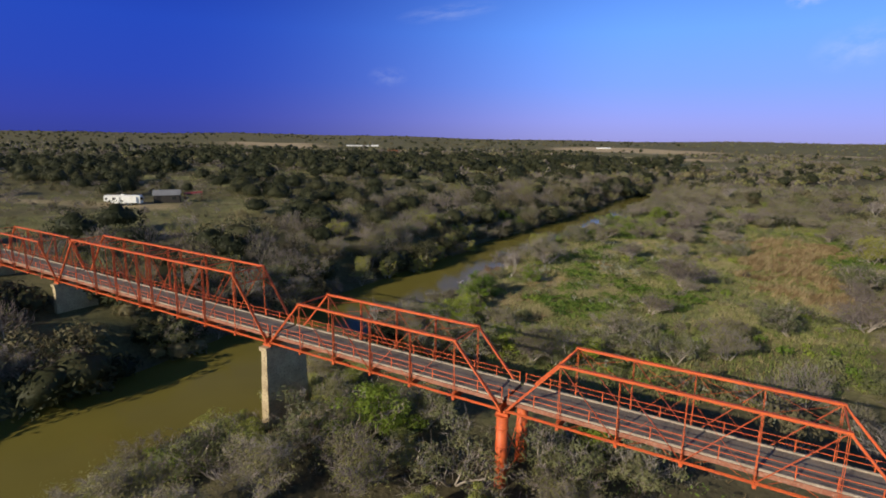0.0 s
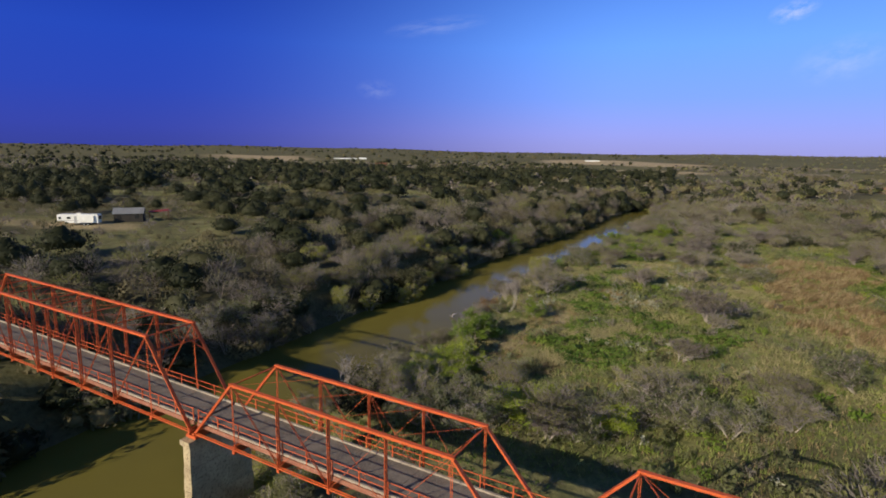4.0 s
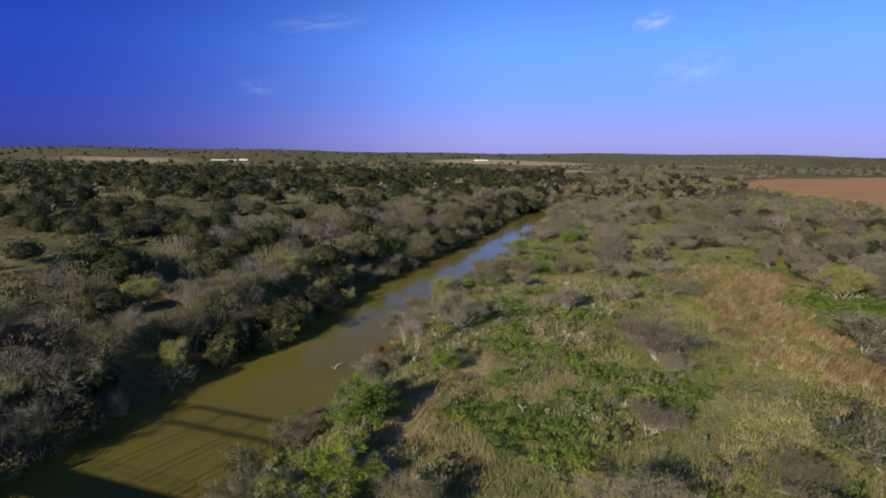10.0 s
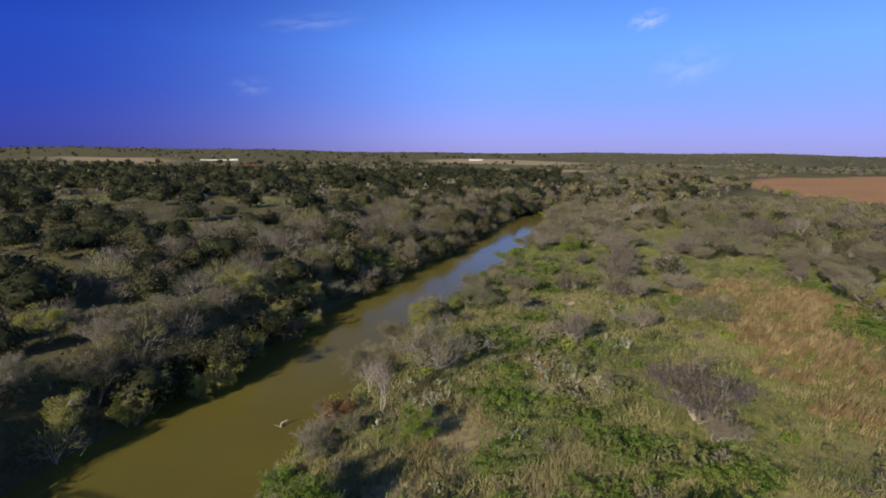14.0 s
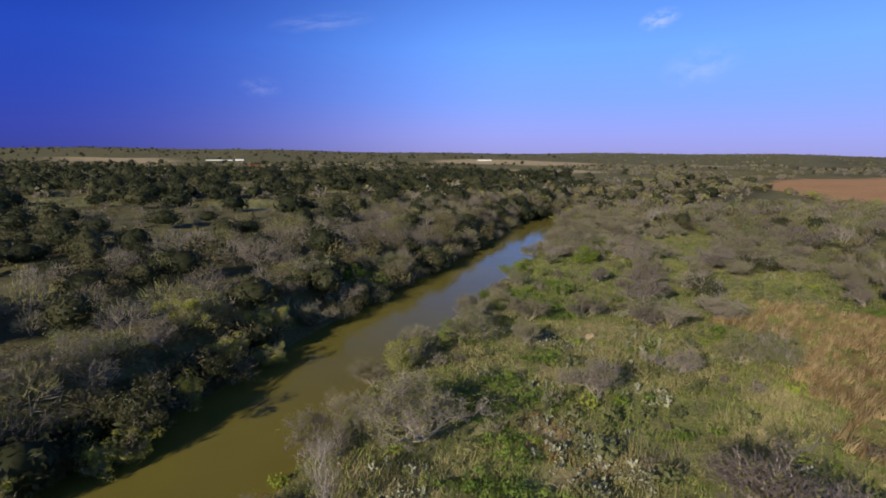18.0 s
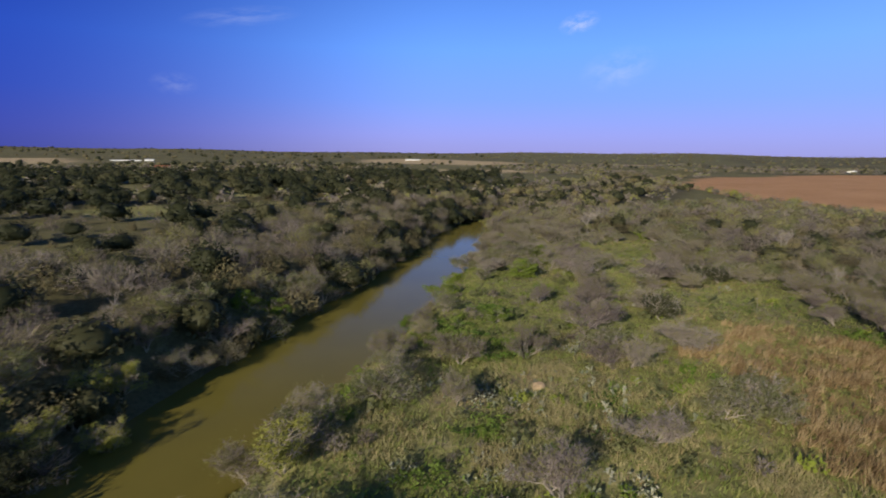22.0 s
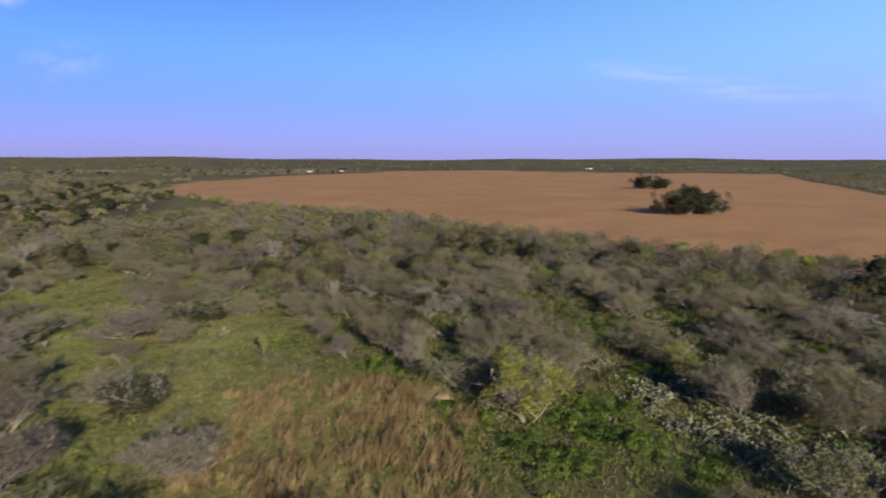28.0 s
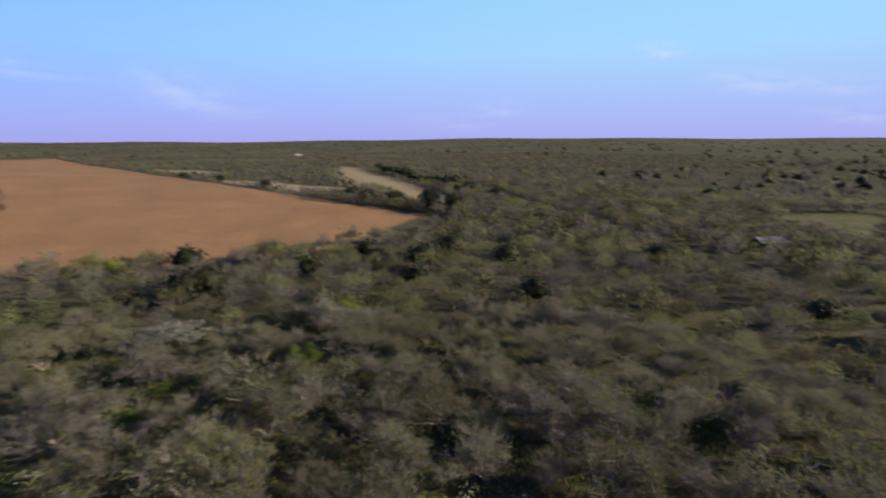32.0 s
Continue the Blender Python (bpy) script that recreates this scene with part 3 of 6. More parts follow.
    for k in range(1, n):                              # overhead struts and rods
        x = nodes[k]
        if overhead or k in (1, n - 1):
            part("top_strut", Shape().beam((x, -HALF, top - 0.02), (x, HALF, top - 0.02), 0.08, 0.09 if overhead else 0.07), M_PAINT, root)
        if k < n - 1:
            for sg in (-1, 1):
                part("lateral_rod", Shape().beam((x, -HALF * sg, top - 0.03), (nodes[k + 1], HALF * sg, top - 0.03), 0.018, 0.018), M_PAINT, root)
            for sg in (-1, 1):
                part("bottom_lateral", Shape().beam((x, -HALF * sg, CHORD_Z - 0.2), (nodes[k + 1], HALF * sg, CHORD_Z - 0.2), 0.03, 0.03), M_PAINT, root)
    if overhead:                                       # portals with knee braces
        for xe, xh in ((nodes[0], nodes[1]), (nodes[-1], nodes[-2])):
            at = lambda f: (xh + (xe - xh) * f, top + (CHORD_Z - top) * f)  # noqa: E731
            (x1, z1) = at(0.17)
            part("portal_strut", Shape().beam((x1, -HALF, z1), (x1, HALF, z1), 0.08, 0.10), M_PAINT, root)
            for j in range(6):
                ya, yb = -HALF + j * HALF / 3, -HALF + (j + 1) * HALF / 3
                part("portal_lattice", Shape().beam((xh, ya, top - 0.03), (x1, (ya + yb) / 2, z1), 0.04, 0.04).beam((x1, (ya + yb) / 2, z1), (xh, yb, top - 0.03), 0.04, 0.04), M_PAINT, root)
            (x2, z2) = at(0.33)
            for sg in (-1, 1):
                part("knee_brace", Shape().beam((x2, sg * HALF, z2), (x1, sg * HALF * 0.55, z1), 0.06, 0.06), M_PAINT, root)
    return root


P2, P3 = 4.29, 4.22
truss_span("truss_span", -28.75, [P2 * k for k in range(7)], 9.68, "short orange-painted steel truss span with concrete deck", False)
truss_span("truss_span", -2.75, [P3 * k for k in range(7)], 9.62, "short orange-painted steel truss span with concrete deck", False)
_a, _c = 4.87, 2.6
truss_span("truss_span", -71.0, [0, 5.15, 10.0, 14.8, 19.75, 22.4, 27.25, 32.15, 37.1, 41.95], 11.36, "long orange-painted steel truss span over the river", True)
truss_span("truss_span", -97.1, [P2 * k for k in range(7)], 10.0, "far orange-painted steel truss span with concrete deck", False)


def wall_pier(s, low, label):
    root = thing("stone_pier", bridge_pose(s), label, "pier")
    rng = random.Random(int(s * 10))
    z, k = low, 0
    top = CHORD_Z - 0.75
    rows = 12
    for k in range(rows):                              # courses of rough blocks, narrowing upwards
        z0, z1 = low + (top - low) * k / rows, low + (top - low) * (k + 1) / rows
        f = 1 - k / rows
        hx, hy = 0.34 + 0.16 * f, 2.65 + 0.3 * f
        cut = sorted(rng.uniform(-0.75, 0.75) * hy for _ in range(3))
        for a, b in zip([-hy] + cut, cut + [hy]):
            e = rng.uniform(0, 0.05) * (1 + f)
            b_ = Shape().hexa([(-hx - e, a + 0.012, z0 + 0.01), (hx + e, a + 0.012, z0 + 0.01), (hx + e, b - 0.012, z0 + 0.01), (-hx - e, b - 0.012, z0 + 0.01),
                               (-hx - e * 0.6, a + 0.012, z1), (hx + e * 0.6, a + 0.012, z1), (hx + e * 0.6, b - 0.012, z1), (-hx - e * 0.6, b - 0.012, z1)])
            part("stone_block", b_, M_PIER, root)
    part("cap", Shape().box(-0.52, -2.8, top, 0.52, 2.8, CHORD_Z - 0.36), M_PIER, root, "pale concrete pier cap")
    return root


wall_pier(-28.9, -6.8, "cream stone wall pier with crumbling foot")
wall_pier(-71.1, -6.8, "slim cream stone pier in bank shade")
wall_pier(-97.3, -2.0, "cream stone pier near the wooded bank")


def tube_pier(s):
    x, y = (BR @ Vector((s, MID, 0))).xy
    low = ground_z(x, y) - 0.8
    root = thing("column_pier", bridge_pose(s), "pair of round orange-painted steel columns with bracing", "pier", "column piers")
    for y in (-HALF, HALF):
        c = Shape().tube((0, y, low), (0, y, CHORD_Z - 0.42), 0.50, 0.46, 20)
        for z in np.arange(low + 1.2, CHORD_Z - 0.6, 1.5):
            c.tube((0, y, z), (0, y, z + 0.07), 0.52, 0.52, 20)
        ob = part("column", c, M_PAINT, root)
        for p in ob.data.polygons:
            p.use_smooth = len(p.vertices) == 4
        part("column_cap", Shape().tube((0, y, CHORD_Z - 0.42), (0, y, CHORD_Z - 0.36), 0.6, 0.6, 16), M_PAINT, root)
    for sg in (-1, 1):
        part("brace", Shape().beam((0, -HALF * sg, low + 1.2), (0, HALF * sg, CHORD_Z - 1.2), 0.05, 0.10), M_PAINT, root)
    for z in (low + 1.4, CHORD_Z - 0.9):
        part("tie", Shape().beam((0, -HALF, z), (0, HALF, z), 0.10, 0.14), M_PAINT, root)
    return root


tube_pier(-2.9)
tube_pier(22.7)


# ---------------------------------------------------------------- plants: wood and leaf arrays
def grow(rng, height_, spread, trunks, levels, fork, lift, r0, sides=(6, 5, 4, 3)):
    """A branching skeleton. Returns segments (a, b, ra, rb, level) and the tips."""
    segs, tips = [], []

    def shoot(p, d, length, r, lev):
        steps = 3 if lev < 2 else 2
        for k in range(steps):
            d = (d + Vector((rng.gauss(0, 0.16), rng.gauss(0, 0.16), rng.gauss(0, 0.10) + lift * 0.12))).normalized()
            q = p + d * length / steps
            rb = r * (1 - 0.45 * (k + 1) / steps)
            segs.append((p, q, r * (1 - 0.45 * k / steps), rb, lev))
            p = q
            if lev < levels and not (lev == 0 and k == 0 and trunks < 3):
                for _ in range(fork):
                    a, out = rng.uniform(0, 6.283), rng.uniform(0.5, 1.0)
                    s = Vector((math.cos(a), math.sin(a), rng.uniform(-0.15, 0.5)))
                    shoot(p, (d * (1 - 0.45 * out) + s * spread * out).normalized(), length * rng.uniform(0.5, 0.75), rb * 0.65, lev + 1)
        tips.append((p, d))

    for t in range(trunks):
        a = rng.uniform(0, 6.283)
        d = Vector((math.cos(a) * spread * (0.25 if trunks == 1 else 0.75), math.sin(a) * spread * (0.25 if trunks == 1 else 0.75), 1)).normalized()
        shoot(Vector((math.cos(a) * 0.12 * (trunks > 1), math.sin(a) * 0.12 * (trunks > 1), -0.15)), d, height_ * rng.uniform(0.42, 0.52), r0 * rng.uniform(0.7, 1), 0)
    top = max(max(q.z for _, q, *_ in segs), 0.1)
    f = height_ / top
    segs = [(a * f, b * f, ra, rb, lv) for a, b, ra, rb, lv in segs]
    return segs, [(p * f, d) for p, d in tips]


def wood_arrays(segs, sides, least):
    v, f3, f4 = [], [], []
    for a, b, ra, rb, lv in segs:
        n = sides[min(lv, len(sides) - 1)]
        d = (b - a).normalized()
        s = d.cross(Vector((0.3, 0.2, 1)) if abs(d.z) < 0.9 else Vector((1, 0, 0))).normalized()
        u = s.cross(d)
        k = len(v)
        if n == 2:                                     # a flat sliver for the finest twigs
            w = max(ra, least) * 1.6
            v += [a - s * w, a + s * w, b + u * w * 0.4]
            f3.append((k, k + 1, k + 2))
            continue
        for p, r in ((a, max(ra, least)), (b, max(rb, least))):
            v += [p + (s * math.cos(6.2832 * i / n) + u * math.sin(6.2832 * i / n)) * r for i in range(n)]
        f4 += [(k + i, k + (i + 1) % n, k + n + (i + 1) % n, k + n + i) for i in range(n)]
    return np.array([tuple(p) for p in v]).reshape(-1, 3), np.array(f3, int).reshape(-1, 3), np.array(f4, int).reshape(-1, 4)


def leaf_cards(rng, centres, size, per, scatter, flat=0.35, long=1.5):
    """Small bent leaf sprays (two triangles each) round the given centres."""
    c = np.repeat(np.asarray(centres, float).reshape(-1, 3), per, 0)
    n = len(c)
    c = c + rng.normal(0, 1, (n, 3)) * scatter
    a = rng.normal(0, 1, (n, 3))
    a[:, 2] *= flat
    a /= np.linalg.norm(a, axis=1)[:, None]
    b = rng.normal(0, 1, (n, 3))
    b = np.cross(a, b)
    b /= np.linalg.norm(b, axis=1)[:, None] + 1e-9
    s = size * rng.uniform(0.6, 1.3, (n, 1))
    a, b = a * s * long * 0.5, b * s * 0.5
    fold = np.cross(a, b) / s * 0.5
    v = np.stack([c - a, c - b * 0.7 + fold, c + a, c + b * 0.7 + fold], 1).reshape(-1, 3)
    k = np.arange(n)[:, None] * 4
    return v, np.concatenate([k + [[0, 1, 2]], k + [[0, 2, 3]]], 0)


def twig_slivers(rng, tips, per, length, width, spread=0.9, up=0.35):
    """Fine twigs as thin triangles fanning from the branch tips."""
    p = np.repeat(np.array([tuple(t[0]) for t in tips]), per, 0)
    d = np.repeat(np.array([tuple(t[1]) for t in tips]), per, 0)
    n = len(p)
    p = p - d * rng.uniform(0, 0.9, (n, 1)) * length
    d = d + rng.normal(0, spread, (n, 3)) + [0, 0, up]
    d /= np.linalg.norm(d, axis=1)[:, None]
    s = np.cross(d, rng.normal(0, 1, (n, 3)))
    s /= np.linalg.norm(s, axis=1)[:, None] + 1e-9
    L = length * rng.uniform(0.4, 1.2, (n, 1))
    v = np.stack([p - s * width, p + s * width, p + d * L], 1).reshape(-1, 3)
    return v, np.arange(n * 3).reshape(-1, 3)


KINDS = {}


def plant_kind(kind, variant, seed, h, spread, trunks, levels, fork, lift, r0, bark, leaf, leaf_size, per, scatter, twigs=0, twig_len=0.8, least=0.02, twig_w=0.012, lumps=0):
    """Meshes of one plant: (wood, crown) in metres, standing at the origin."""
    rng, nr = random.Random(seed), np.random.default_rng(seed)
    segs, tips = grow(rng, h, spread, trunks, levels, fork, lift, r0)
    v, f3, f4 = wood_arrays(segs, (5, 4, 2, 2), least)
    wood = mesh_of(kind + "_wood", v, [f4] + ([f3] if len(f3) else []), [bark], smooth=True)
    blocks, nv = [], 0
    vs, fs, sl = [], [], []
    if twigs:
        a, b = twig_slivers(nr, [t for t in tips if t[0].z > (0.42 * h if kind in ("bare_tree", "thicket_tree", "hazy_tree") else 0)], twigs, twig_len, twig_w)
        vs.append(a), fs.append(b), sl.append(np.zeros(len(b), int))
        nv += len(a)
    if lumps:                                          # leafy masses round the outer limbs
        tp = np.array([tuple(p) for p, _ in tips])
        at = tp[nr.choice(len(tp), lumps, False)]
        if kind == "oak":                              # full to the ground
            at[::3] *= [1.0, 1.0, 0.45]
        if kind == "meadow_oak":
            at *= [0.75, 0.75, 1.0]
            at[::2] *= [0.8, 0.8, 0.62]
        rad = nr.uniform(0.7, 1.25, lumps) * scatter
        pick = nr.integers(0, lumps, per)
        nrm = nr.normal(0, 1, (per, 3))
        nrm[:, 2] = nrm[:, 2] * 0.9 + 0.25
        nrm /= np.linalg.norm(nrm, axis=1)[:, None]
        c = at[pick] + nrm * rad[pick][:, None] * nr.uniform(0.6, 1.1, (per, 1)) * [1.15, 1.15, 0.8]
        c[:, 2] = np.maximum(c[:, 2], 0.25)
        nrm = nrm + nr.normal(0, 0.5, (per, 3))
        nrm /= np.linalg.norm(nrm, axis=1)[:, None]
        ax = np.cross(nrm, nr.normal(0, 1, (per, 3)))
        ax /= np.linalg.norm(ax, axis=1)[:, None]
        bx, s0 = np.cross(nrm, ax), leaf_size * nr.uniform(0.6, 1.3, (per, 1))
        a = np.stack([c - ax * s0 * 1.0, c - bx * s0 * 0.33, c + ax * s0 * 1.0, c + bx * s0 * 0.33], 1).reshape(-1, 3)
        k4 = np.arange(per)[:, None] * 4
        b = np.concatenate([k4 + [[0, 1, 2]], k4 + [[0, 2, 3]]], 0)
        vs.append(a), fs.append(b + nv), sl.append(np.ones(len(b), int))
    elif per:
        tp = np.array([tuple(p) for p, _ in tips])
        if kind in ("bare_tree", "thicket_tree", "hazy_tree"):                        # what leaf is left sits in the crown's top
            tp = tp[(tp[:, 2] > 0.5 * h) & (nr.random(len(tp)) < (0.95 if variant % 2 or kind == "hazy_tree" else 0.4))]
        whole = int(per)
        a, b = leaf_cards(nr, tp, leaf_size, whole, scatter) if whole else leaf_cards(nr, tp[nr.random(len(tp)) < per], leaf_size, 1, scatter)
        vs.append(a), fs.append(b + nv), sl.append(np.ones(len(b), int))
    crown = mesh_of(kind + "_crown", np.concatenate(vs), np.concatenate(fs), [M_SPRAY, leaf], slots=np.concatenate(sl))
    co = np.concatenate(vs)
    broad = 2 * float(np.percentile(np.hypot(co[:, 0], co[:, 1]), 96))
    KINDS.setdefault(kind, []).append((wood, crown, h, broad / h))


for k in range(4):
    plant_kind("bare_tree", k, 20 + k, 4.6 + k * 0.3, 1.15, 3, 3, 2, 0.22, 0.12, M_BARK, M_HAZE, 0.13, 9, 0.36, twigs=12, twig_len=0.85, twig_w=0.016)
for k in range(3):
    plant_kind("thicket_tree", k, 30 + k, 5.2, 1.2, 5, 3, 2, 0.16, 0.15, M_BARK, M_HAZE, 0.13, 8, 0.38, twigs=10, twig_len=0.8, twig_w=0.016)
for k in range(4):
    plant_kind("olive_tree", k, 40 + k, 4.8 + k * 0.3, 1.05, 3, 3, 2, 0.2, 0.13, M_BARK, M_OLIVE, 0.168, 2300, 0.62, lumps=70, twigs=1, twig_len=0.9, twig_w=0.024)
for k in range(3):
    plant_kind("green_tree", k, 60 + k, 4.2 + k * 0.4, 0.95, 3, 3, 2, 0.25, 0.10, M_BARK, M_GREEN, 0.135, 5600, 0.62, lumps=52, twigs=1, twig_w=0.018)
for k in range(3):
    plant_kind("oak", k, 80 + k, 7.0 + k * 0.7, 1.15, 3, 3, 2, 0.12, 0.26, M_BARK, M_OAK, 0.29, 7000, 1.35, lumps=80)
for k in range(2):
    plant_kind("meadow_oak", k, 90 + k, 5.0, 1.0, 3, 3, 2, 0.18, 0.2, M_PALEBARK, M_GREYOAK, 0.2, 3200, 0.95, lumps=64)
for k in range(2):
    plant_kind("yellow_tree", k, 100 + k, 5.2, 0.95, 3, 3, 2, 0.3, 0.12, M_BARK, M_YELLOW, 0.13, 4600, 0.6, lumps=56, twigs=2, twig_w=0.018)
for k in range(2):
    plant_kind("dead_tree", k, 120 + k, 6.0, 0.7, 2, 3, 2, 0.4, 0.14, M_PALEBARK, M_OLIVE, 0.2, 0.02, 0.2, twigs=3, twig_len=0.7, twig_w=0.015)
for k in range(3):
    plant_kind("feathery_bush", k, 180 + k, 3.4, 1.0, 6, 3, 2, 0.3, 0.05, M_BARK, M_SAGE, 0.13, 4600, 0.5, lumps=64, twigs=1, twig_len=0.9, twig_w=0.012)
for k in range(2):
    plant_kind("willow_bush", k, 240 + k, 3.4, 1.0, 6, 3, 2, 0.3, 0.05, M_BARK, M_LIME, 0.13, 4600, 0.5, lumps=64, twigs=1, twig_len=0.9, twig_w=0.012)
for k in range(4):
    plant_kind("hazy_tree", k, 220 + k, 4.6 + k * 0.3, 1.15, 4, 3, 2, 0.2, 0.12, M_BARK, M_HAZE, 0.125, 10, 0.42, twigs=11, twig_len=0.8, twig_w=0.016)
plant_kind("lone_tree", 0, 200, 2.9, 0.6, 1, 2, 2, 0.4, 0.09, M_PALEBARK, M_HAZE, 0.12, 1100, 0.42, lumps=9)
for k in range(2):
    plant_kind("silver_bush", k, 160 + k, 3.4, 1.1, 5, 3, 2, 0.15, 0.07, M_BARK, M_SILVER, 0.15, 2600, 0.5, lumps=60, twigs=1, twig_w=0.014)
for k in range(2):
    plant_kind("rusty_bush", k, 140 + k, 2.6, 0.9, 5, 2, 2, 0.3, 0.05, M_BARK, M_RUST, 0.18, 14, 0.25, twigs=4)

LABEL = {"meadow_oak": ("small dark live oak with pale bare trunks on grass", "tree"), "thicket_tree": ("broad dense-twigged leafless purple-grey tree", "tree"), "bare_tree": ("leafless grey-brown thicket tree with fine twigs", "tree"), "olive_tree": ("thin-leaved olive-green brush tree", "tree"),
         "green_tree": ("fresh green bushy tree on the bank", "tree"), "oak": ("dark green broad-crowned live oak", "tree"),
         "yellow_tree": ("yellow-green leafy tree in the brush", "tree"), "dead_tree": ("bleached dead tree with bare limbs", "tree"), "feathery_bush": ("feathery grey-green willowy bush on the river flat", "bush"), "willow_bush": ("bright yellow-green willowy bush on the slope", "bush"), "hazy_tree": ("half-leafed thicket tree with yellow-green tops", "tree"), "lone_tree": ("small single-stemmed tree with a thin yellow-green crown", "tree"), "silver_bush": ("silver-grey leafy bush spreading among the brush", "bush"), "rusty_bush": ("rusty brown bush at the water's edge", "bush")}
PLANTED = []


def plant(kind, x, y, size=1.0, wide=1.0, variant=None, rng=random.Random(5), z=None):
    v = rng.randrange(len(KINDS[kind])) if variant is None else variant
    m = Matrix.Translation((x, y, ground_z(x, y) if z is None else z)) @ Matrix.Rotation(rng.uniform(0, 6.28), 4, "Z") @ Matrix.Diagonal((size * wide, size * wide, size, 1))
    wood, crown, h, broad = KINDS[kind][v]
    label, cat = LABEL[kind]
    root = tagged(new(kind), label, cat, kind.replace("_", " ") + "s")
    root.empty_display_size = 0.2
    root.matrix_world = m
    part("trunk", wood, None, root)
    part("crown", crown, None, root)
    PLANTED.append((x, y, h * broad * size * wide))
    return root


# ---------------------------------------------------------------- single trees that stand out
PR = random.Random(77)


def stand(kind, rows):
    """Rows of x, y, height and breadth in metres."""
    asked = kind
    for x, y, h, w in rows:
        kind = "hazy_tree" if asked == "bare_tree" and y < 62 else "thicket_tree" if asked == "bare_tree" and w >= 9 else asked
        v = PR.randrange(len(KINDS[kind]))
        tall = KINDS[kind][v][2]
        plant(kind, x, y, h / tall, w / h / KINDS[kind][v][3], v, PR)


stand("bare_tree", [(18, 98, 6.0, 12), (41, 80, 6.2, 11.5), (38, 103, 4.6, 8.5), (39, 133, 3.9, 8), (79, 173, 6, 13), (62, 142, 5.5, 10.5), (59, 126, 4.4, 8), (30, 129, 3.2, 5),
                    (35, 121, 3.8, 5), (48, 133, 4.4, 7.5), (57, 127, 3.6, 8), (50, 109, 4.0, 7), (70, 129, 4.4, 9), (77, 149, 3.8, 9), (93, 168, 5.5, 12), (22, 49, 4.4, 8.2), (6.2, 53.2, 3.2, 6)])
stand("bare_tree", [(12, 42.5, 4.2, 8), (30, 62, 3.4, 7), (34, 43, 4.4, 8), (99, 132, 3.4, 7), (107, 125, 4.4, 8), (105, 142, 3.4, 7), (106, 116, 4.2, 8), (68, 151, 5, 9), (74, 162, 4.5, 8),
                    (-24, 11, 4.6, 8), (-13, 12, 5, 8), (-6, 14, 4.8, 8), (50, 136, 2.3, 5), (-17, 6, 5, 8), (3, 5, 5, 8)])
stand("olive_tree", [(20, 119, 4.2, 8), (59, 132, 4.2, 9), (71, 190, 6, 12), (28, 124, 4.6, 7.5), (66, 113, 4.4, 7), (84, 178, 5, 9), (-8, 61, 4.8, 5), (21, 43.5, 4, 8), (-18, 15, 4.6, 8), (-12, 19, 4.8, 8.5), (1, 15, 5.2, 8.5),
                     (10, 16, 5, 7.5), (-11, 29, 3.2, 6), (-2, 23, 4.4, 7), (16, 17, 5, 8), (47, 53, 5, 10), (71, 79, 6, 12), (116, 106, 4.6, 8), (117, 93, 5, 8), (107, 87, 4.6, 7), (106, 79, 5, 9)])
stand("green_tree", [(13, 81.5, 3.2, 5), (3, 70, 4.4, 6.5), (54, 186, 3.6, 7), (47, 167, 4.2, 7.5), (66, 177, 4.2, 8), (-7, 21, 5, 8), (15, 22, 4, 6.5), (2, 66, 4.0, 7)])
stand("meadow_oak", [(76, 143, 5.2, 6.5), (101, 165, 4.6, 6.5), (97, 167, 4.4, 6.5), (105, 163, 4.2, 6)])
stand("oak", [(119, 140, 4.6, 6), (125, 133, 4, 5), (113, 130, 3.6, 4.5), (341, 85, 11, 16), (337, 96, 13.5, 18), (331, 106, 11, 16), (333, 101, 12.5, 16), (340, 91, 12.5, 16), (344, 97, 11, 15), (579, 128, 12, 20), (576, 136, 13, 20), (574, 143, 12, 19), (236, -52, 7, 10), (246, -58, 8, 11), (230, -58, 7, 9), (262, -54, 7, 14), (282, -55, 6, 13), (301, -53, 7, 13), (395, -50, 5, 10), (470, -48, 4, 9), (540, -46, 4, 9)])
stand("dead_tree", [(114, 233, 8, 11), (10, 87, 5.8, 5), (9, 94, 4, 5), (-10, 46, 6.5, 8), (121, 150, 5, 5), (148, 188, 7, 10), (-62, 95, 7, 6), (20, 215, 8, 8)])
stand("bare_tree", [(-6, 46, 5, 8), (9, 39, 4.5, 8), (40, 76, 2.6, 6), (37, 51, 3, 7)])
stand("olive_tree", [(-0.5, 46.5, 3.4, 6.5), (4, 44.5, 3.2, 6), (16, 45, 3.4, 7), (-3, 42, 4.2, 7), (3, 40, 4.6, 7), (23, 43, 4.4, 8), (12, 40, 4.4, 7), (27, 41, 4, 7)])
stand("green_tree", [(4, 68, 4.2, 6)])
stand("willow_bush", [(-0.8, 58.5, 3.2, 5.5), (1.8, 60.8, 3.2, 5), (-3, 54.5, 3.0, 5), (0.8, 55, 2.6, 5), (-4.2, 50.5, 2.8, 5), (-0.6, 51, 2.4, 4.6), (2.6, 57, 2.0, 4), (6.5, 44, 3.2, 6.5), (10, 46, 2.6, 5.5), (15.5, 41.5, 3, 6)])
stand("yellow_tree", [(-22.3, 91.6, 5, 5.5), (-17.3, 95.5, 4.6, 5), (-12.6, 102.5, 4.4, 5), (-7.7, 116.0, 4.6, 5), (-10.2, 104.8, 5, 6), (-0.0, 128.7, 4.2, 5), (-5.2, 126.3, 5, 6)])
stand("yellow_tree", [(17.5, 114, 4.8, 7)])
stand("rusty_bush", [(5.5, 88, 2.8, 3.6)])
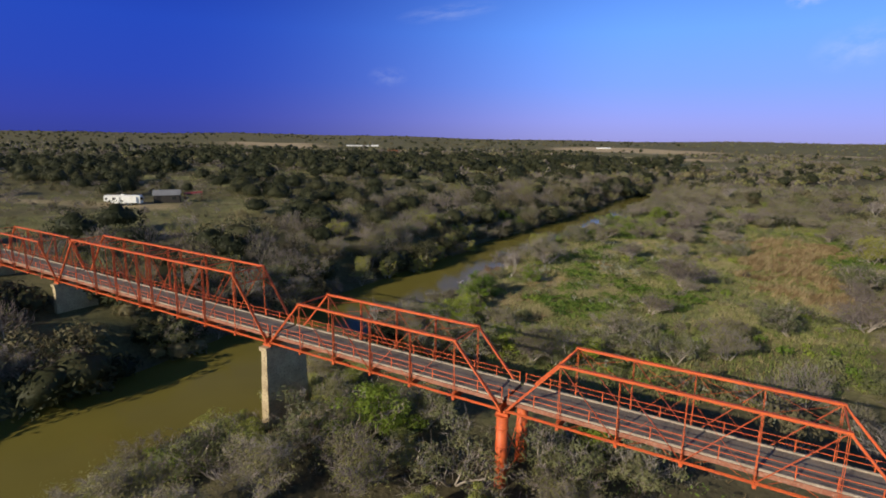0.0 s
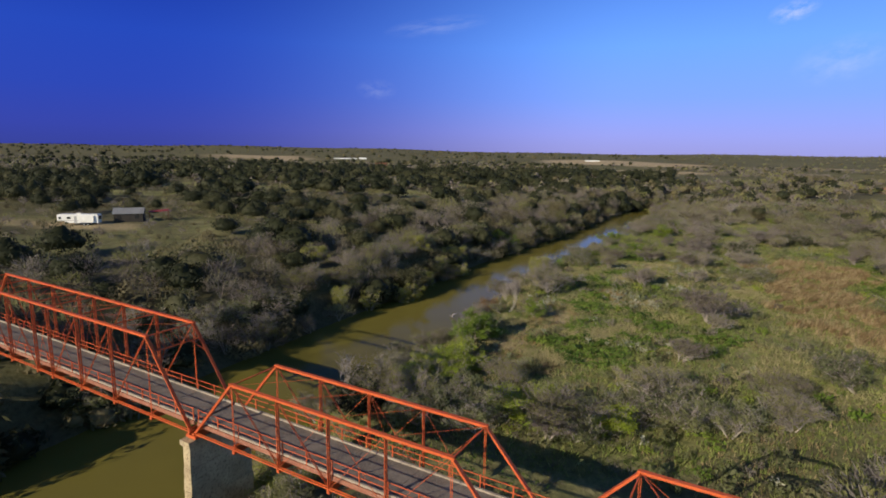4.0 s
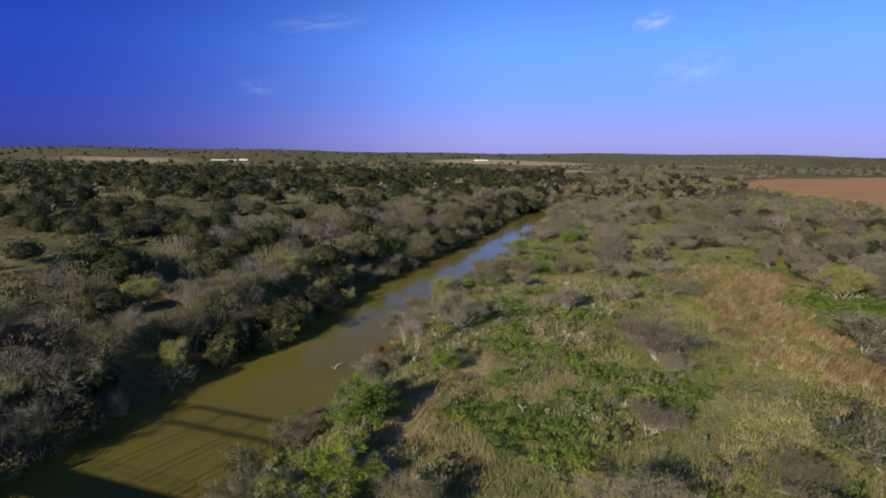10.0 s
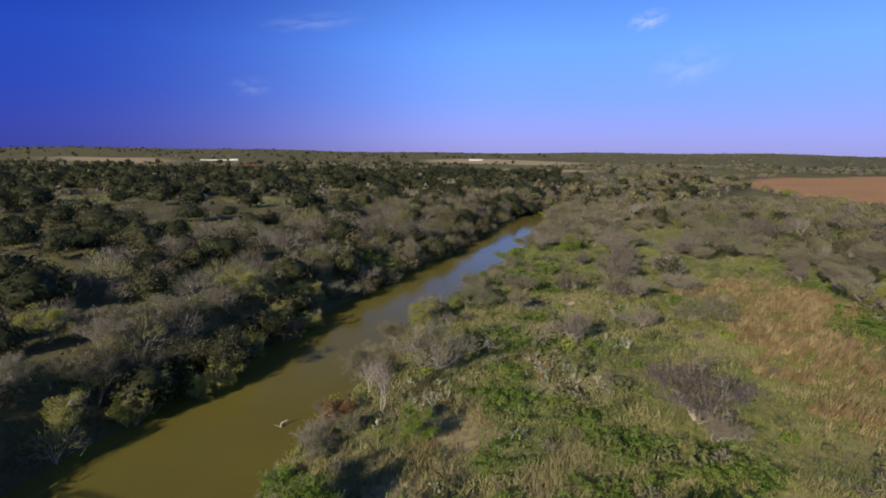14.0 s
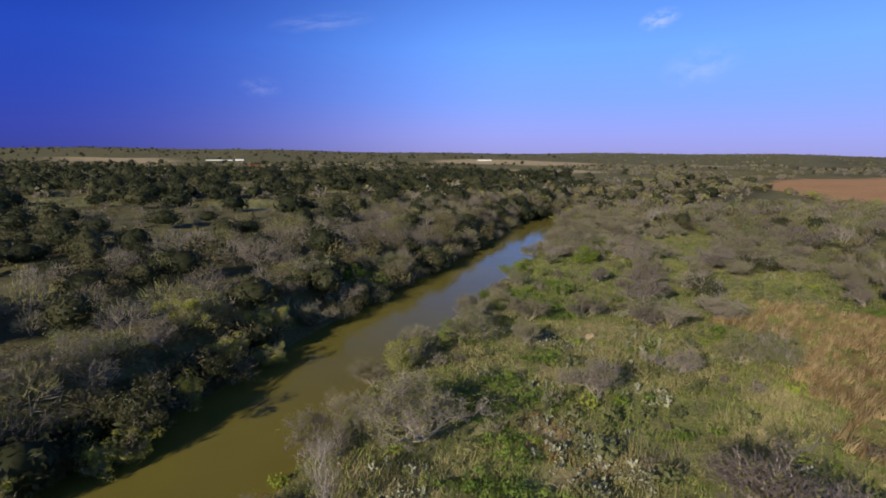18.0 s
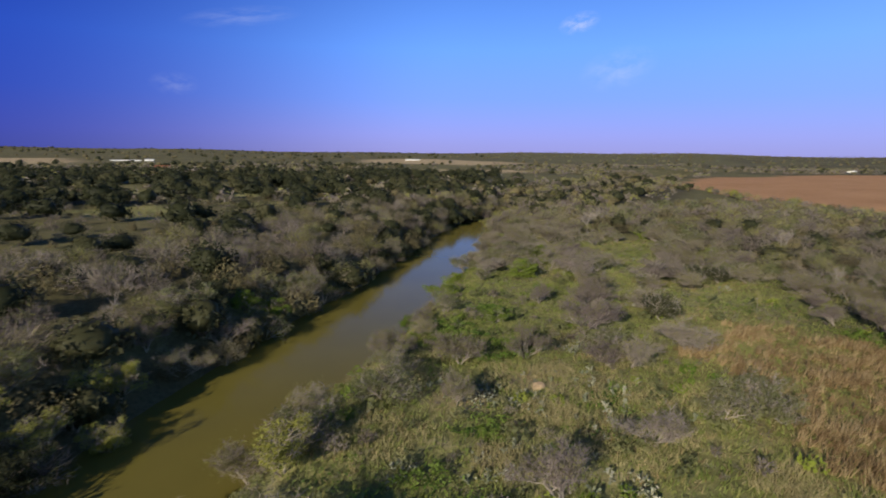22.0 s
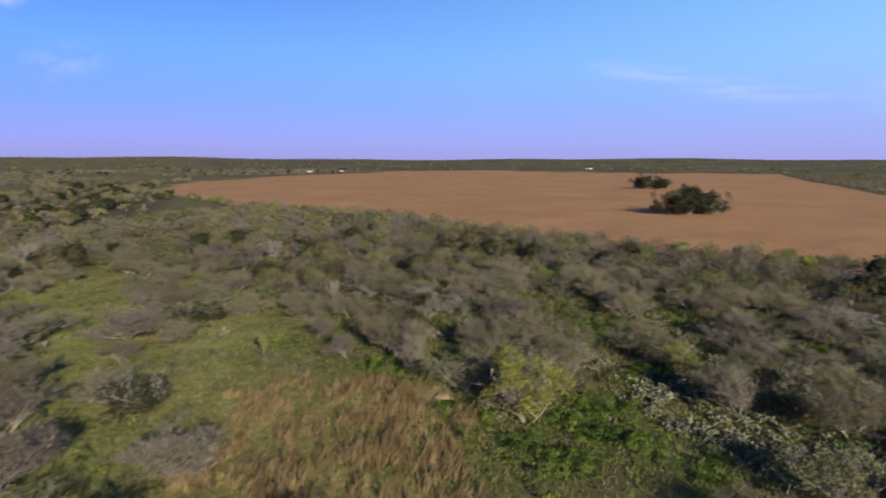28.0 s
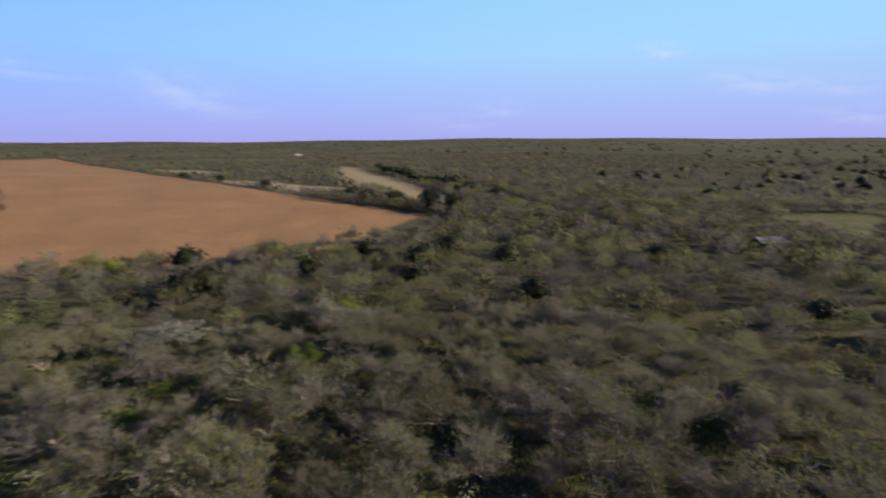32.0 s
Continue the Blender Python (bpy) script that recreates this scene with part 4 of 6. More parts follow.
stand("yellow_tree", [(92, 105, 7, 8.5), (95.5, 106.5, 6.2, 7), (-1.2, 137.2, 5.2, 6), (-3.5, 135, 4.2, 4.5), (-31, 107, 5, 6)])

stand("oak", [(-8, 45, 4.2, 8)])
stand("lone_tree", [(94, 142, 3.6, 3.0)])
stand("silver_bush", [(146.8, 72.5, 3.8, 8), (147.6, 66.5, 3.4, 8.5), (141.8, 61.4, 3, 6), (118, 118, 2.6, 6), (126, 128, 3, 7), (131, 138, 3.2, 8)])
stand("bare_tree", [(104, 85, 5.2, 8.9), (102.3, 75.4, 5.2, 8.5), (133.4, 83.2, 4, 6.5), (148.2, 99.4, 5, 8.9), (123.6, 70.9, 4, 5.5), (199.1, 64.1, 4.2, 6), (194.1, 34.7, 4.6, 8), (191.6, 2.3, 4.6, 7)])
stand("olive_tree", [(147.1, 90.8, 5, 8.5), (204, 78.2, 6.4, 9), (195, 9.7, 5.6, 8), (203, 107.9, 5.2, 9), (210.3, 123.8, 5.6, 10), (60, 111.5, 4.0, 6.5), (65, 109, 3.4, 5)])
stand("yellow_tree", [(112.7, 91.5, 4, 6.2), (201.5, 69.4, 5, 6.5), (98, 283, 5.4, 9), (105, 290, 5.4, 10), (113, 297, 6, 11)])

_r = np.random.default_rng(5)


def scatter(n, box, rule, apart):
    """Random places inside the box that the rule keeps, at least so far apart."""
    x, y = _r.uniform(box[0], box[1], n), _r.uniform(box[2], box[3], n)
    keep = _r.random(n) < rule(x, y)
    cells, out = {}, []
    for a, b in zip(x[keep], y[keep]):
        c = (int(a // apart), int(b // apart))
        if all((a - p) ** 2 + (b - q) ** 2 > apart ** 2 for i in (-1, 0, 1) for j in (-1, 0, 1) for p, q in cells.get((c[0] + i, c[1] + j), ())):
            cells.setdefault(c, []).append((a, b))
            out.append((a, b))
    return out


def off_deck(x, y, room=5.0):
    s, o = x * BR[0][0] + y * BR[1][0], x * BR[0][1] + y * BR[1][1]
    return ((np.abs(o - MID) > room) | (s < -104)) & (np.hypot(x + 16.5, y - 23) > 4.2) & (np.hypot(x + 53.5, y - 42) > 5)


def free_of_trees(x, y, room):
    return all(math.hypot(x - a, y - b) > room * 0.6 + w * 0.3 for a, b, w in PLANTED)


# ---------------------------------------------------------------- woods as merged growth
def crown_form(g, form, mat, R, H, m):
    """One tree: a lumpy dome R wide and H high, of leaf sprays round a leafy core, or of fine twigs on limbs."""
    lobes = g.normal(0, 1, (10, 3))
    lobes[:, 2] = np.abs(lobes[:, 2]) * 0.9 - 0.1
    lobes /= np.linalg.norm(lobes, axis=1)[:, None]
    wide = np.array([R * g.uniform(0.82, 1.15), R * g.uniform(0.82, 1.15), 0.58 * H])
    foot = np.array([0, 0, 0.42 * H])

    def bulge(d):
        return 0.62 + 0.46 * step(0.66, 1.0, (d @ lobes.T).max(1))

    leafy_form = form in ("leaf", "spray")
    d = g.normal(0, 1, (m, 3))
    d[:, 2] = np.abs(d[:, 2]) * 1.05 - (0.5 if leafy_form else 0.3)
    d /= np.linalg.norm(d, axis=1)[:, None]
    depth = g.uniform(0.78, 1.1, (m, 1)) if leafy_form else 1.04 - 0.55 * g.random((m, 1)) ** 1.7
    c = foot + d * wide * bulge(d)[:, None] * depth
    c[:, 2] = np.maximum(c[:, 2], 0.2)
    area = 5.0 * R * (R + 0.58 * H) / 2
    v, f, sl = [], [], []
    nv = 0
    if form == "leaf":                                 # the crown's dense heart
        rows, cols = (5, 11) if m > 40 else (4, 7)
        el = np.linspace(-0.55, 1.35, rows)
        az = np.arange(cols) * 6.2832 / cols
        dd = np.array([(math.cos(e) * math.cos(q), math.cos(e) * math.sin(q), math.sin(e)) for e in el for q in az] + [(0, 0, 1.0)])
        v.append(foot + dd * wide * bulge(dd)[:, None] * 0.76)
        tri = []
        for i in range(rows - 1):
            for j in range(cols):
                p, q = i * cols + j, i * cols + (j + 1) % cols
                tri += [(p, q, q + cols), (p, q + cols, p + cols)]
        tri += [((rows - 1) * cols + j, (rows - 1) * cols + (j + 1) % cols, rows * cols) for j in range(cols)]
        f.append(np.array(tri)), sl.append(np.full(len(tri), mat))
        nv = len(dd)
    if leafy_form:
        nrm = d + g.normal(0, 0.6, (m, 3))
        nrm /= np.linalg.norm(nrm, axis=1)[:, None]
        ax = np.cross(nrm, g.normal(0, 1, (m, 3)))
        ax /= np.linalg.norm(ax, axis=1)[:, None]
        bx = np.cross(nrm, ax)
        s0 = min((0.92 if form == "leaf" else 1.0) * math.sqrt(area / m), 0.26 * R) * g.uniform(0.6, 1.3, (m, 1))
        v.append(np.stack([c - ax * s0, c - bx * s0 * 0.42, c + ax * s0, c + bx * s0 * 0.42], 1).reshape(-1, 3))
        k4 = np.arange(m)[:, None] * 4 + nv
        f.append(np.concatenate([k4 + [[0, 1, 2]], k4 + [[0, 2, 3]]], 0))
        sl.append(np.full(2 * m, mat))
    else:
        w = d * [1, 1, 1.1] + g.normal(0, 0.5, (m, 3)) + [0, 0, 0.35]
        w /= np.linalg.norm(w, axis=1)[:, None]
        side = np.cross(w, g.normal(0, 1, (m, 3)))
        side /= np.linalg.norm(side, axis=1)[:, None]
        L = 0.34 * R * g.uniform(0.6, 1.3, (m, 1))
        half = 0.6 * area / (m * 0.34 * R)
        v.append(np.stack([c - w * L * 0.5 - side * half, c - w * L * 0.5 + side * half, c + w * L * 0.5], 1).reshape(-1, 3))
        f.append(np.arange(3 * m).reshape(-1, 3))
        top = (c[:, 2] > 0.52 * H) & (g.random(m) < (0.72 if form == "haze" else 0.12))
        sl.append(np.where(top, 6, mat))
        nv = 3 * m
        for j in range(7):                             # limbs fanning from the foot
            q = g.uniform(0, 6.28)
            e = np.array([math.cos(q) * g.uniform(0.35, 0.8), math.sin(q) * g.uniform(0.35, 0.8), g.uniform(0.5, 0.95)]) * [wide[0], wide[1], 0.85 * H]
            t = np.array([-math.sin(q), math.cos(q), 0]) * 0.025 * R
            v.append(np.array([-t - [0, 0, 0.2], t - [0, 0, 0.2], e]))
            f.append(np.array([[nv, nv + 1, nv + 2]])), sl.append(np.zeros(1, int))
            nv += 3
    return np.concatenate(v), np.concatenate(f), np.concatenate(sl)


def woodland(name, kinds, spots, label, detail, size=(0.8, 1.25), seed=3, patch=20.0):
    """Many trees as one mesh; like kinds stand together in patches; detail: leaf sprays or twigs per tree."""
    g = np.random.default_rng(seed)
    spots = np.array(spots).reshape(-1, 2)
    zs = height(spots[:, 0], spots[:, 1])
    protos = [[crown_form(g, form, mat, R, H, int(detail * dense)) for _ in range(4)] for form, mat, R, H, dense in kinds]
    V, F, S, T, nv = [], [], [], [], 0
    for (x, y), z in zip(spots, zs):
        u = 0.5 + 0.36 * math.sin(x / patch + 1.7 * math.sin(y / patch / 1.4)) * math.sin(y / patch / 0.8 + 1.3 * math.sin(x / patch / 1.9)) + g.normal(0, 0.26)
        v, f, s = protos[int(u * len(kinds)) % len(kinds)][g.integers(0, 4)]
        a, k = g.uniform(0, 6.28), g.uniform(*size)
        ca, sa = np.cos(a) * k, np.sin(a) * k
        V.append(np.stack([v[:, 0] * ca - v[:, 1] * sa + x, v[:, 0] * sa + v[:, 1] * ca + y, v[:, 2] * k * g.uniform(0.85, 1.15) + z], 1))
        F.append(f + nv)
        S.append(s)
        T.append(np.full(len(v), g.random()))
        nv += len(v)
    me = mesh_of(name, np.concatenate(V), np.concatenate(F), [M_BARK, M_TWIG, M_OLIVE, M_OAK, M_GREEN, M_YELLOW, M_HAZE, M_BROWN], slots=np.concatenate(S), smooth=True, tone=np.concatenate(T))
    return tagged(new(name, me), label, "woodland", kind="stuff")


BARE, HAZY = ("twig", 1, 2.9, 4.4, 1.9), ("haze", 1, 2.9, 4.5, 1.9)
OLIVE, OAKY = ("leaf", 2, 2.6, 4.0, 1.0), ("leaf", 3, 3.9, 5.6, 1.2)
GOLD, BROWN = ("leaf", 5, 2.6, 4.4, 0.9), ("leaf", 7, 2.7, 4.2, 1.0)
SOFT, DUN = ("spray", 2, 2.7, 4.2, 1.5), ("spray", 7, 2.7, 4.2, 1.5)
WEED, FRESH, TWIGGY = ("spray", 2, 2.4, 3.6, 1.0), ("spray", 4, 2.2, 3.2, 1.0), ("twig", 1, 2.6, 4.0, 1.6)
SOUTH = [(48, 36), (30, 30), (26, 12), (10, -8), (-20, -40), (-40, -170), (330, -170), (330, 300), (95, 300), (72, 232), (90, 250), (110, 235), (132, 205), (124, 172), (106, 140), (95, 116), (84, 92), (62, 62)]


def pale_strip(x, y):
    r = np.zeros(np.shape(x), bool)
    for p in PALES:
        r = r | inside(p, x, y)
    return r


def belt(x, y):                                         # brush between meadow and field, and round its south end
    g, s = river_gap(x, y)
    edge = inside(SOUTH, x, y)
    return ((s > 0) & (g > 2) & ~inside(FIELD, x, y) & edge & off_deck(x, y) & ~inside(YARD, x, y) & ~pale_strip(x, y)) * 0.98


LOW_GROWTH = ((134.7, 108.8, 7), (129.5, 101, 5.5), (123.9, 108.6, 5.5), (126.9, 102.4, 4.5), (140, 116, 6))
GLADES = LOW_GROWTH + ((112.5, 103.1, 3.4), (109.5, 96, 3.0), (101, 81, 2.4), (99, 78.6, 2.4), (137.2, 96.6, 3.2), (132.5, 88, 3.0), (136.3, 91, 2.5), (107.3, 97.4, 2.6), (122.5, 81.2, 2.8), (126, 76.3, 2.6), (126.6, 90.6, 3), (128, 85.2, 2.3), (191, 6, 8), (199, -10, 10), (209, -26, 10), (218, -40, 8), (103, 89, 3), (100, 81, 3), (96, 71, 3), (118, 86, 3), (62, 66, 7), (91, 94.5, 6), (86.5, 89.5, 5), (88, 100, 5), (91, 82, 4.5), (94, 99, 4.5), (99.5, 98, 4), (88, 110, 4.5), (99, 90, 4.5), (94, 81, 4), (103, 93, 3), (98, 75, 3), (91, 86, 3.5), (114, 105.5, 3), (129, 104, 4), (120, 90, 3.5), (138, 93, 3.5), (131, 80, 3.5), (100, 58, 4), (119, 78, 3), (138, 74, 3))


def patch_open(x, y):                                   # gaps in the brush, floored with vines and cactus
    return all(math.hypot(x - a, y - b) > r for a, b, r in GLADES)


near, mid, rest = [], [], []
for x, y in scatter(32000, (-40, 330, -170, 300), belt, 4.5):
    d = min(math.hypot(x - px, y - py) for px, py in ((66, 84), (100, 104), (84, 70), (118, 132)))
    (near if d < 62 else mid if d < 120 else rest).append((x, y)) if patch_open(x, y) else None
near = [p for p in near if free_of_trees(*p, 4)]
near.sort(key=lambda p: math.hypot(p[0] - 96, p[1] - 88))
for x, y in near[:170]:
    plant(PR.choices(["bare_tree", "thicket_tree", "hazy_tree", "olive_tree", "green_tree", "yellow_tree"], [42, 16, 18, 20, 2, 2])[0], x, y, PR.uniform(0.6, 1.0), PR.uniform(1.0, 1.35), rng=PR)
BRUSH = [HAZY, BARE, SOFT, BARE, DUN, HAZY, BARE, SOFT, HAZY, BARE, DUN, OAKY, BARE]
woodland("brush_woodland", BRUSH, [p for p in near[170:] if free_of_trees(*p, 3.2)], "dense grey and olive brush close round the glades", 420, (0.6, 1.05), 23, 9)
woodland("brush_woodland", BRUSH, mid, "dense grey and olive brush wood beside the field", 230, (0.65, 1.15), 3, 14)
woodland("brush_woodland", [HAZY, BARE, DUN, BARE, SOFT, BARE], rest, "grey and olive brush wood round the field", 84, (0.75, 1.25), 13, 24)


edge = []
for (ax, ay), (bx, by) in zip(FIELD[:6], FIELD[1:7]):  # leafier trees on the field's border
    n = int(math.hypot(bx - ax, by - ay) / 5.5)
    edge += [(ax + (bx - ax) * k / n - 5 - 2.5 * math.sin(k * 2.1), ay + (by - ay) * k / n + 2 * math.sin(k * 1.3)) for k in range(n) if k % 7 and math.sin(k * 0.9 + ax) > -0.75]
woodland("field_edge_trees", [OLIVE, HAZY, GOLD, OLIVE, HAZY, OLIVE, BARE], edge, "yellow-green leafy trees along the field's border", 260, (0.6, 1.25), 29, 6)


def left(x, y):
    g, s = river_gap(x, y)
    open_ = discs(CLEARINGS, x, y)
    return ((s < 0) & (g > 1.2) & off_deck(x, y) & ~((np.abs(x + 102) < 13) & (np.abs(y - 143) < 15))) * np.where(g < 14, 1.0, np.where(open_ > 0.4, np.where(y < 200, 0.22, 0.03), 0.8))


def under_bridge(x, y):
    g, s = river_gap(x, y)
    return (s < 0) & (g > 0.4) & (g < 26) & off_deck(x, y, 2.6) & ~off_deck(x, y, 9.0)


LIT = ((-1.5, 137, 4.5), (-22.3, 91.6, 3.2), (-17.3, 95.5, 3.2), (-12.6, 102.5, 3.2), (-7.7, 116.0, 3.2), (-10.2, 104.8, 3.2), (-0.0, 128.7, 3.2), (-5.2, 126.3, 3.2))


def steep_bank(x, y):                                   # the dark wall of trees over the water
    g, s = river_gap(x, y)
    return (s < 0) & (g > 0.3) & (g < 11) & off_deck(x, y, 5.0) & np.all([np.hypot(x - a, y - b) > r for a, b, r in LIT], axis=0)


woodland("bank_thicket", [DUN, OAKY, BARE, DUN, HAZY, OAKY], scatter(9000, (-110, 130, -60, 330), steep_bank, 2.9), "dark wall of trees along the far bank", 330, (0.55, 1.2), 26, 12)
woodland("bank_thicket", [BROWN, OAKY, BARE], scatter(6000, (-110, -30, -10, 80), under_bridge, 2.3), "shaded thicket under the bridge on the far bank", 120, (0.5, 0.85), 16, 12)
bank, mid, back = [], [], []
for x, y in scatter(15000, (-230, 120, -20, 420), left, 4.6):
    g = float(river_gap(np.array([x]), np.array([y]))[0][0])
    (bank if g < 11 and 20 < y < 190 else mid if g < 46 and y < 330 else back).append((x, y))
for x, y in [p for p in bank if free_of_trees(*p, 4)][:120]:
    kind = PR.choices(["bare_tree", "olive_tree", "green_tree", "oak", "yellow_tree"], [46, 32, 4, 12, 6])[0]
    plant(kind, x, y, PR.uniform(0.75, 1.2) * (0.66 if kind == "oak" else 1), PR.uniform(0.95, 1.25), rng=PR)
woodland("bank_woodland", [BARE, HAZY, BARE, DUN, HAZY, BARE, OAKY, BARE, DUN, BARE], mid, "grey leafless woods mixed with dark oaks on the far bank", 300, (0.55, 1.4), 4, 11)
woodland("scrub", [BARE, DUN, BARE, HAZY, DUN, BARE], [p for p in back if PR.random() < 0.75], "low grey and olive scrub behind the far bank", 62, (0.32, 0.68), 14, 17)


def left_glades(x, y):
    g, s = river_gap(x, y)
    return (s < 0) & (g > 10) & (discs(CLEARINGS, x, y) > 0.3) & ~((np.abs(x + 102) < 10) & (np.abs(y - 146) < 10))


woodland("glade_growth", [WEED, TWIGGY, DUN, WEED, DUN], scatter(9000, (-170, 30, 90, 330), left_glades, 2.8), "knee-high grass clumps and weeds in the far bank's clearings", 34, (0.12, 0.34), 49, 6)


def oak_groves(x, y):
    g, s = river_gap(x, y)
    return ((s < 0) & (g > 16) & off_deck(x, y) & ~((np.abs(x + 102) < 24) & (np.abs(y - 136) < 24))) * np.maximum(discs(GROVES, x, y) > 0.5, 0.05 * (discs(CLEARINGS, x, y) < 0.3))


oaks = scatter(16000, (-330, 200, 60, 620), oak_groves, 7.0)
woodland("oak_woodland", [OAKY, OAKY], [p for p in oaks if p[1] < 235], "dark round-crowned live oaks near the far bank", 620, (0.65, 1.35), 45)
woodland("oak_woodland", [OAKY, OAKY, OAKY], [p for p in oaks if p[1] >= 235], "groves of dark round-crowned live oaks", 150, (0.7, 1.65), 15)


def open_meadow(x, y):
    g, s = river_gap(x, y)
    open_ = (y < 128) & (g > 5) | (x > 3) & (x < 27) & (y > 57) & (y < 97)
    return ((s > 0) & (g > 1.5) & inside(MEADOW, x, y) & off_deck(x, y) & ~inside(ORANGE, x, y) & ~open_) * np.where(g < 7, 0.7, 0.10)


for x, y in scatter(1500, (-30, 130, 0, 250), open_meadow, 4.0):
    if free_of_trees(x, y, 5) and not (50 < x < 100 and 60 < y < 155):
        plant(PR.choices(["bare_tree", "hazy_tree", "olive_tree", "green_tree"], [30, 34, 24, 12])[0], x, y, PR.uniform(0.42, 0.8), PR.uniform(1.0, 1.4), rng=PR)


NORTH_THICKETS = ([(52.5, 189), (77, 241), (102, 266), (132, 251), (111, 217), (71, 177), (62, 176)], [(130, 220), (136, 193), (110, 158), (98, 170)])


def north_thicket(x, y):
    g, s = river_gap(x, y)
    return (s > 0) & (g > 1) & (inside(NORTH_THICKETS[0], x, y) | inside(NORTH_THICKETS[1], x, y))


thick = scatter(2500, (50, 140, 155, 270), north_thicket, 5.2)
for x, y in [p for p in thick if free_of_trees(*p, 4)][:75]:
    plant(PR.choices(["bare_tree", "thicket_tree", "hazy_tree", "olive_tree", "green_tree"], [34, 12, 30, 18, 6])[0], x, y, PR.uniform(0.6, 1.0), PR.uniform(1.05, 1.45), rng=PR)
woodland("low_growth", [WEED, TWIGGY, WEED, FRESH], scatter(2500, (112, 150, 92, 126), lambda x, y: discs(LOW_GROWTH, x, y) > 0.3, 1.7), "knee-high olive growth in an open glade of the brush", 110, (0.2, 0.42), 43, 5)


SPIT = [(-26, 13), (-31, 19), (-31, 26), (-26, 33), (-25, 38), (-14, 34), (-8, 25), (-1, 28), (0, 16)]
spit = scatter(4000, (-60, 30, -30, 45), lambda x, y: inside(SPIT, x, y) & (river_gap(x, y)[0] > 0.3) & off_deck(x, y, 3.0), 2.3)
for x, y in [p for p in spit if free_of_trees(*p, 2.0)][:64]:
    plant(PR.choices(["hazy_tree", "feathery_bush", "willow_bush"], [8, 74, 18])[0], x, y, PR.uniform(0.6, 1.0), PR.uniform(1.1, 1.5), rng=PR)
woodland("meadow_shrubs", [WEED, FRESH, WEED, FRESH], spit, "feathery olive and grey bushes at the foot of the bridge", 150, (0.35, 0.65), 37, 6)


SHORE = [(-30, 12), (0, 15), (26, 12), (40, -10), (30, -45), (-60, -50), (-62, -14)]
shore = scatter(3000, (-65, 45, -50, 20), lambda x, y: inside(SHORE, x, y) & (river_gap(x, y)[0] > 1) & off_deck(x, y, 3.0), 3.6)
for x, y in [p for p in shore if p[1] > -16 and free_of_trees(*p, 2.5)][:70]:
    plant(PR.choices(["hazy_tree", "feathery_bush", "olive_tree", "willow_bush"], [10, 66, 10, 14])[0], x, y, PR.uniform(0.55, 1.0), PR.uniform(1.1, 1.5), rng=PR)
woodland("meadow_shrubs", [WEED, TWIGGY, WEED, TWIGGY], [p for p in shore if p[1] < -10], "olive and grey brush on the flat beside the bridge", 260, (0.5, 0.95), 41, 8)


def water_edge(x, y):                                   # bushes leaning over the meadow's bank
    g, s = river_gap(x, y)
    return (s > 0) & (g > 1.6) & (g < 9) & off_deck(x, y, 3.5)


for x, y in [p for p in scatter(3000, (-45, 110, -15, 290), water_edge, 3.3) if free_of_trees(*p, 2.5)][:95]:
    plant(PR.choices(["bare_tree", "hazy_tree", "olive_tree", "green_tree"], [26, 32, 28, 14])[0], x, y, PR.uniform(0.4, 0.75), PR.uniform(1.0, 1.4), rng=PR)


def weeds(x, y):                                        # knee- to head-high growth over the meadow
    g, s = river_gap(x, y)
    lump = np.sin(x / 6.1 + 1.9 * np.sin(y / 8.3)) * np.sin(y / 5.2 + 1.4 * np.sin(x / 9.1))
    return ((s > 0) & (g > 0.4) & inside(MEADOW, x, y) & off_deck(x, y, 2.5) & ~inside(ORANGE, x, y)) * np.where(x > 62 + 0.1 * y, 0.06, np.where(lump > 0.1, 0.85, np.where(lump > -0.35, 0.3, 0.05)))


woodland("meadow_shrubs", [WEED, WEED, FRESH, TWIGGY, WEED, FRESH, WEED], [p for p in scatter(9000, (-30, 130, 0, 250), weeds, 1.9) if all(math.hypot(p[0] - a, p[1] - b) > r + 0.6 for a, b, r in SAND)],
         "low olive and green weeds and shrubs over the meadow", 80, (0.17, 0.5), 17, 5)


def distant(x, y):
    clear = np.sin(x / 71 + 1.7 * np.sin(y / 113)) * np.sin(y / 83 + 1.1 * np.sin(x / 97))
    keep = (river_gap(x, y)[0] > 1.5) & ~inside(FIELD, x, y) & ~pale_strip(x, y) & ~((x > -230) & (x < 330) & (y > -170) & (y < 300)) & ((y > -0.9 * x - 300) | (x > 0))
    for p in FAR_PALES:
        keep = keep & ~inside(p, x, y)
    for a, b in ((900, 770), (960, 742), (870, 738), (925, 712), (317, 1442), (-276, 1250)):
        keep = keep & (np.hypot(x - a, y - b) > 34)
    return keep * np.where((discs(CLEARINGS, x, y) > 0.4) | (clear > 0.25) & ~((y < 0) & (x > 150) & (x < 800)), 0.05, 0.85)


far1 = scatter(21000, (-750, 1050, -700, 1000), lambda x, y: distant(x, y) * ((y > -60) | (x > 120)), 7.5)
west = [p for p in far1 if p[0] < 120 + 0.2 * p[1]]
woodland("far_woodland", [BROWN, OAKY, BARE, OAKY, HAZY, BARE], west, "distant dark oak woods with clearings", 13, (0.8, 1.45), 6, 40)
woodland("far_woodland", [BARE, HAZY, BROWN, BARE, HAZY, OAKY], [p for p in far1 if p[0] >= 120 + 0.2 * p[1] and not (300 < p[0] < 1100 and -620 < p[1] < 40)], "distant low grey-green scrub", 14, (0.8, 1.3), 7, 40)
def far_banks(x, y):
    g, s = river_gap(x, y)
    return (g > 0.8) & (g < 24) & (x > 60) & ~inside(FIELD, x, y)


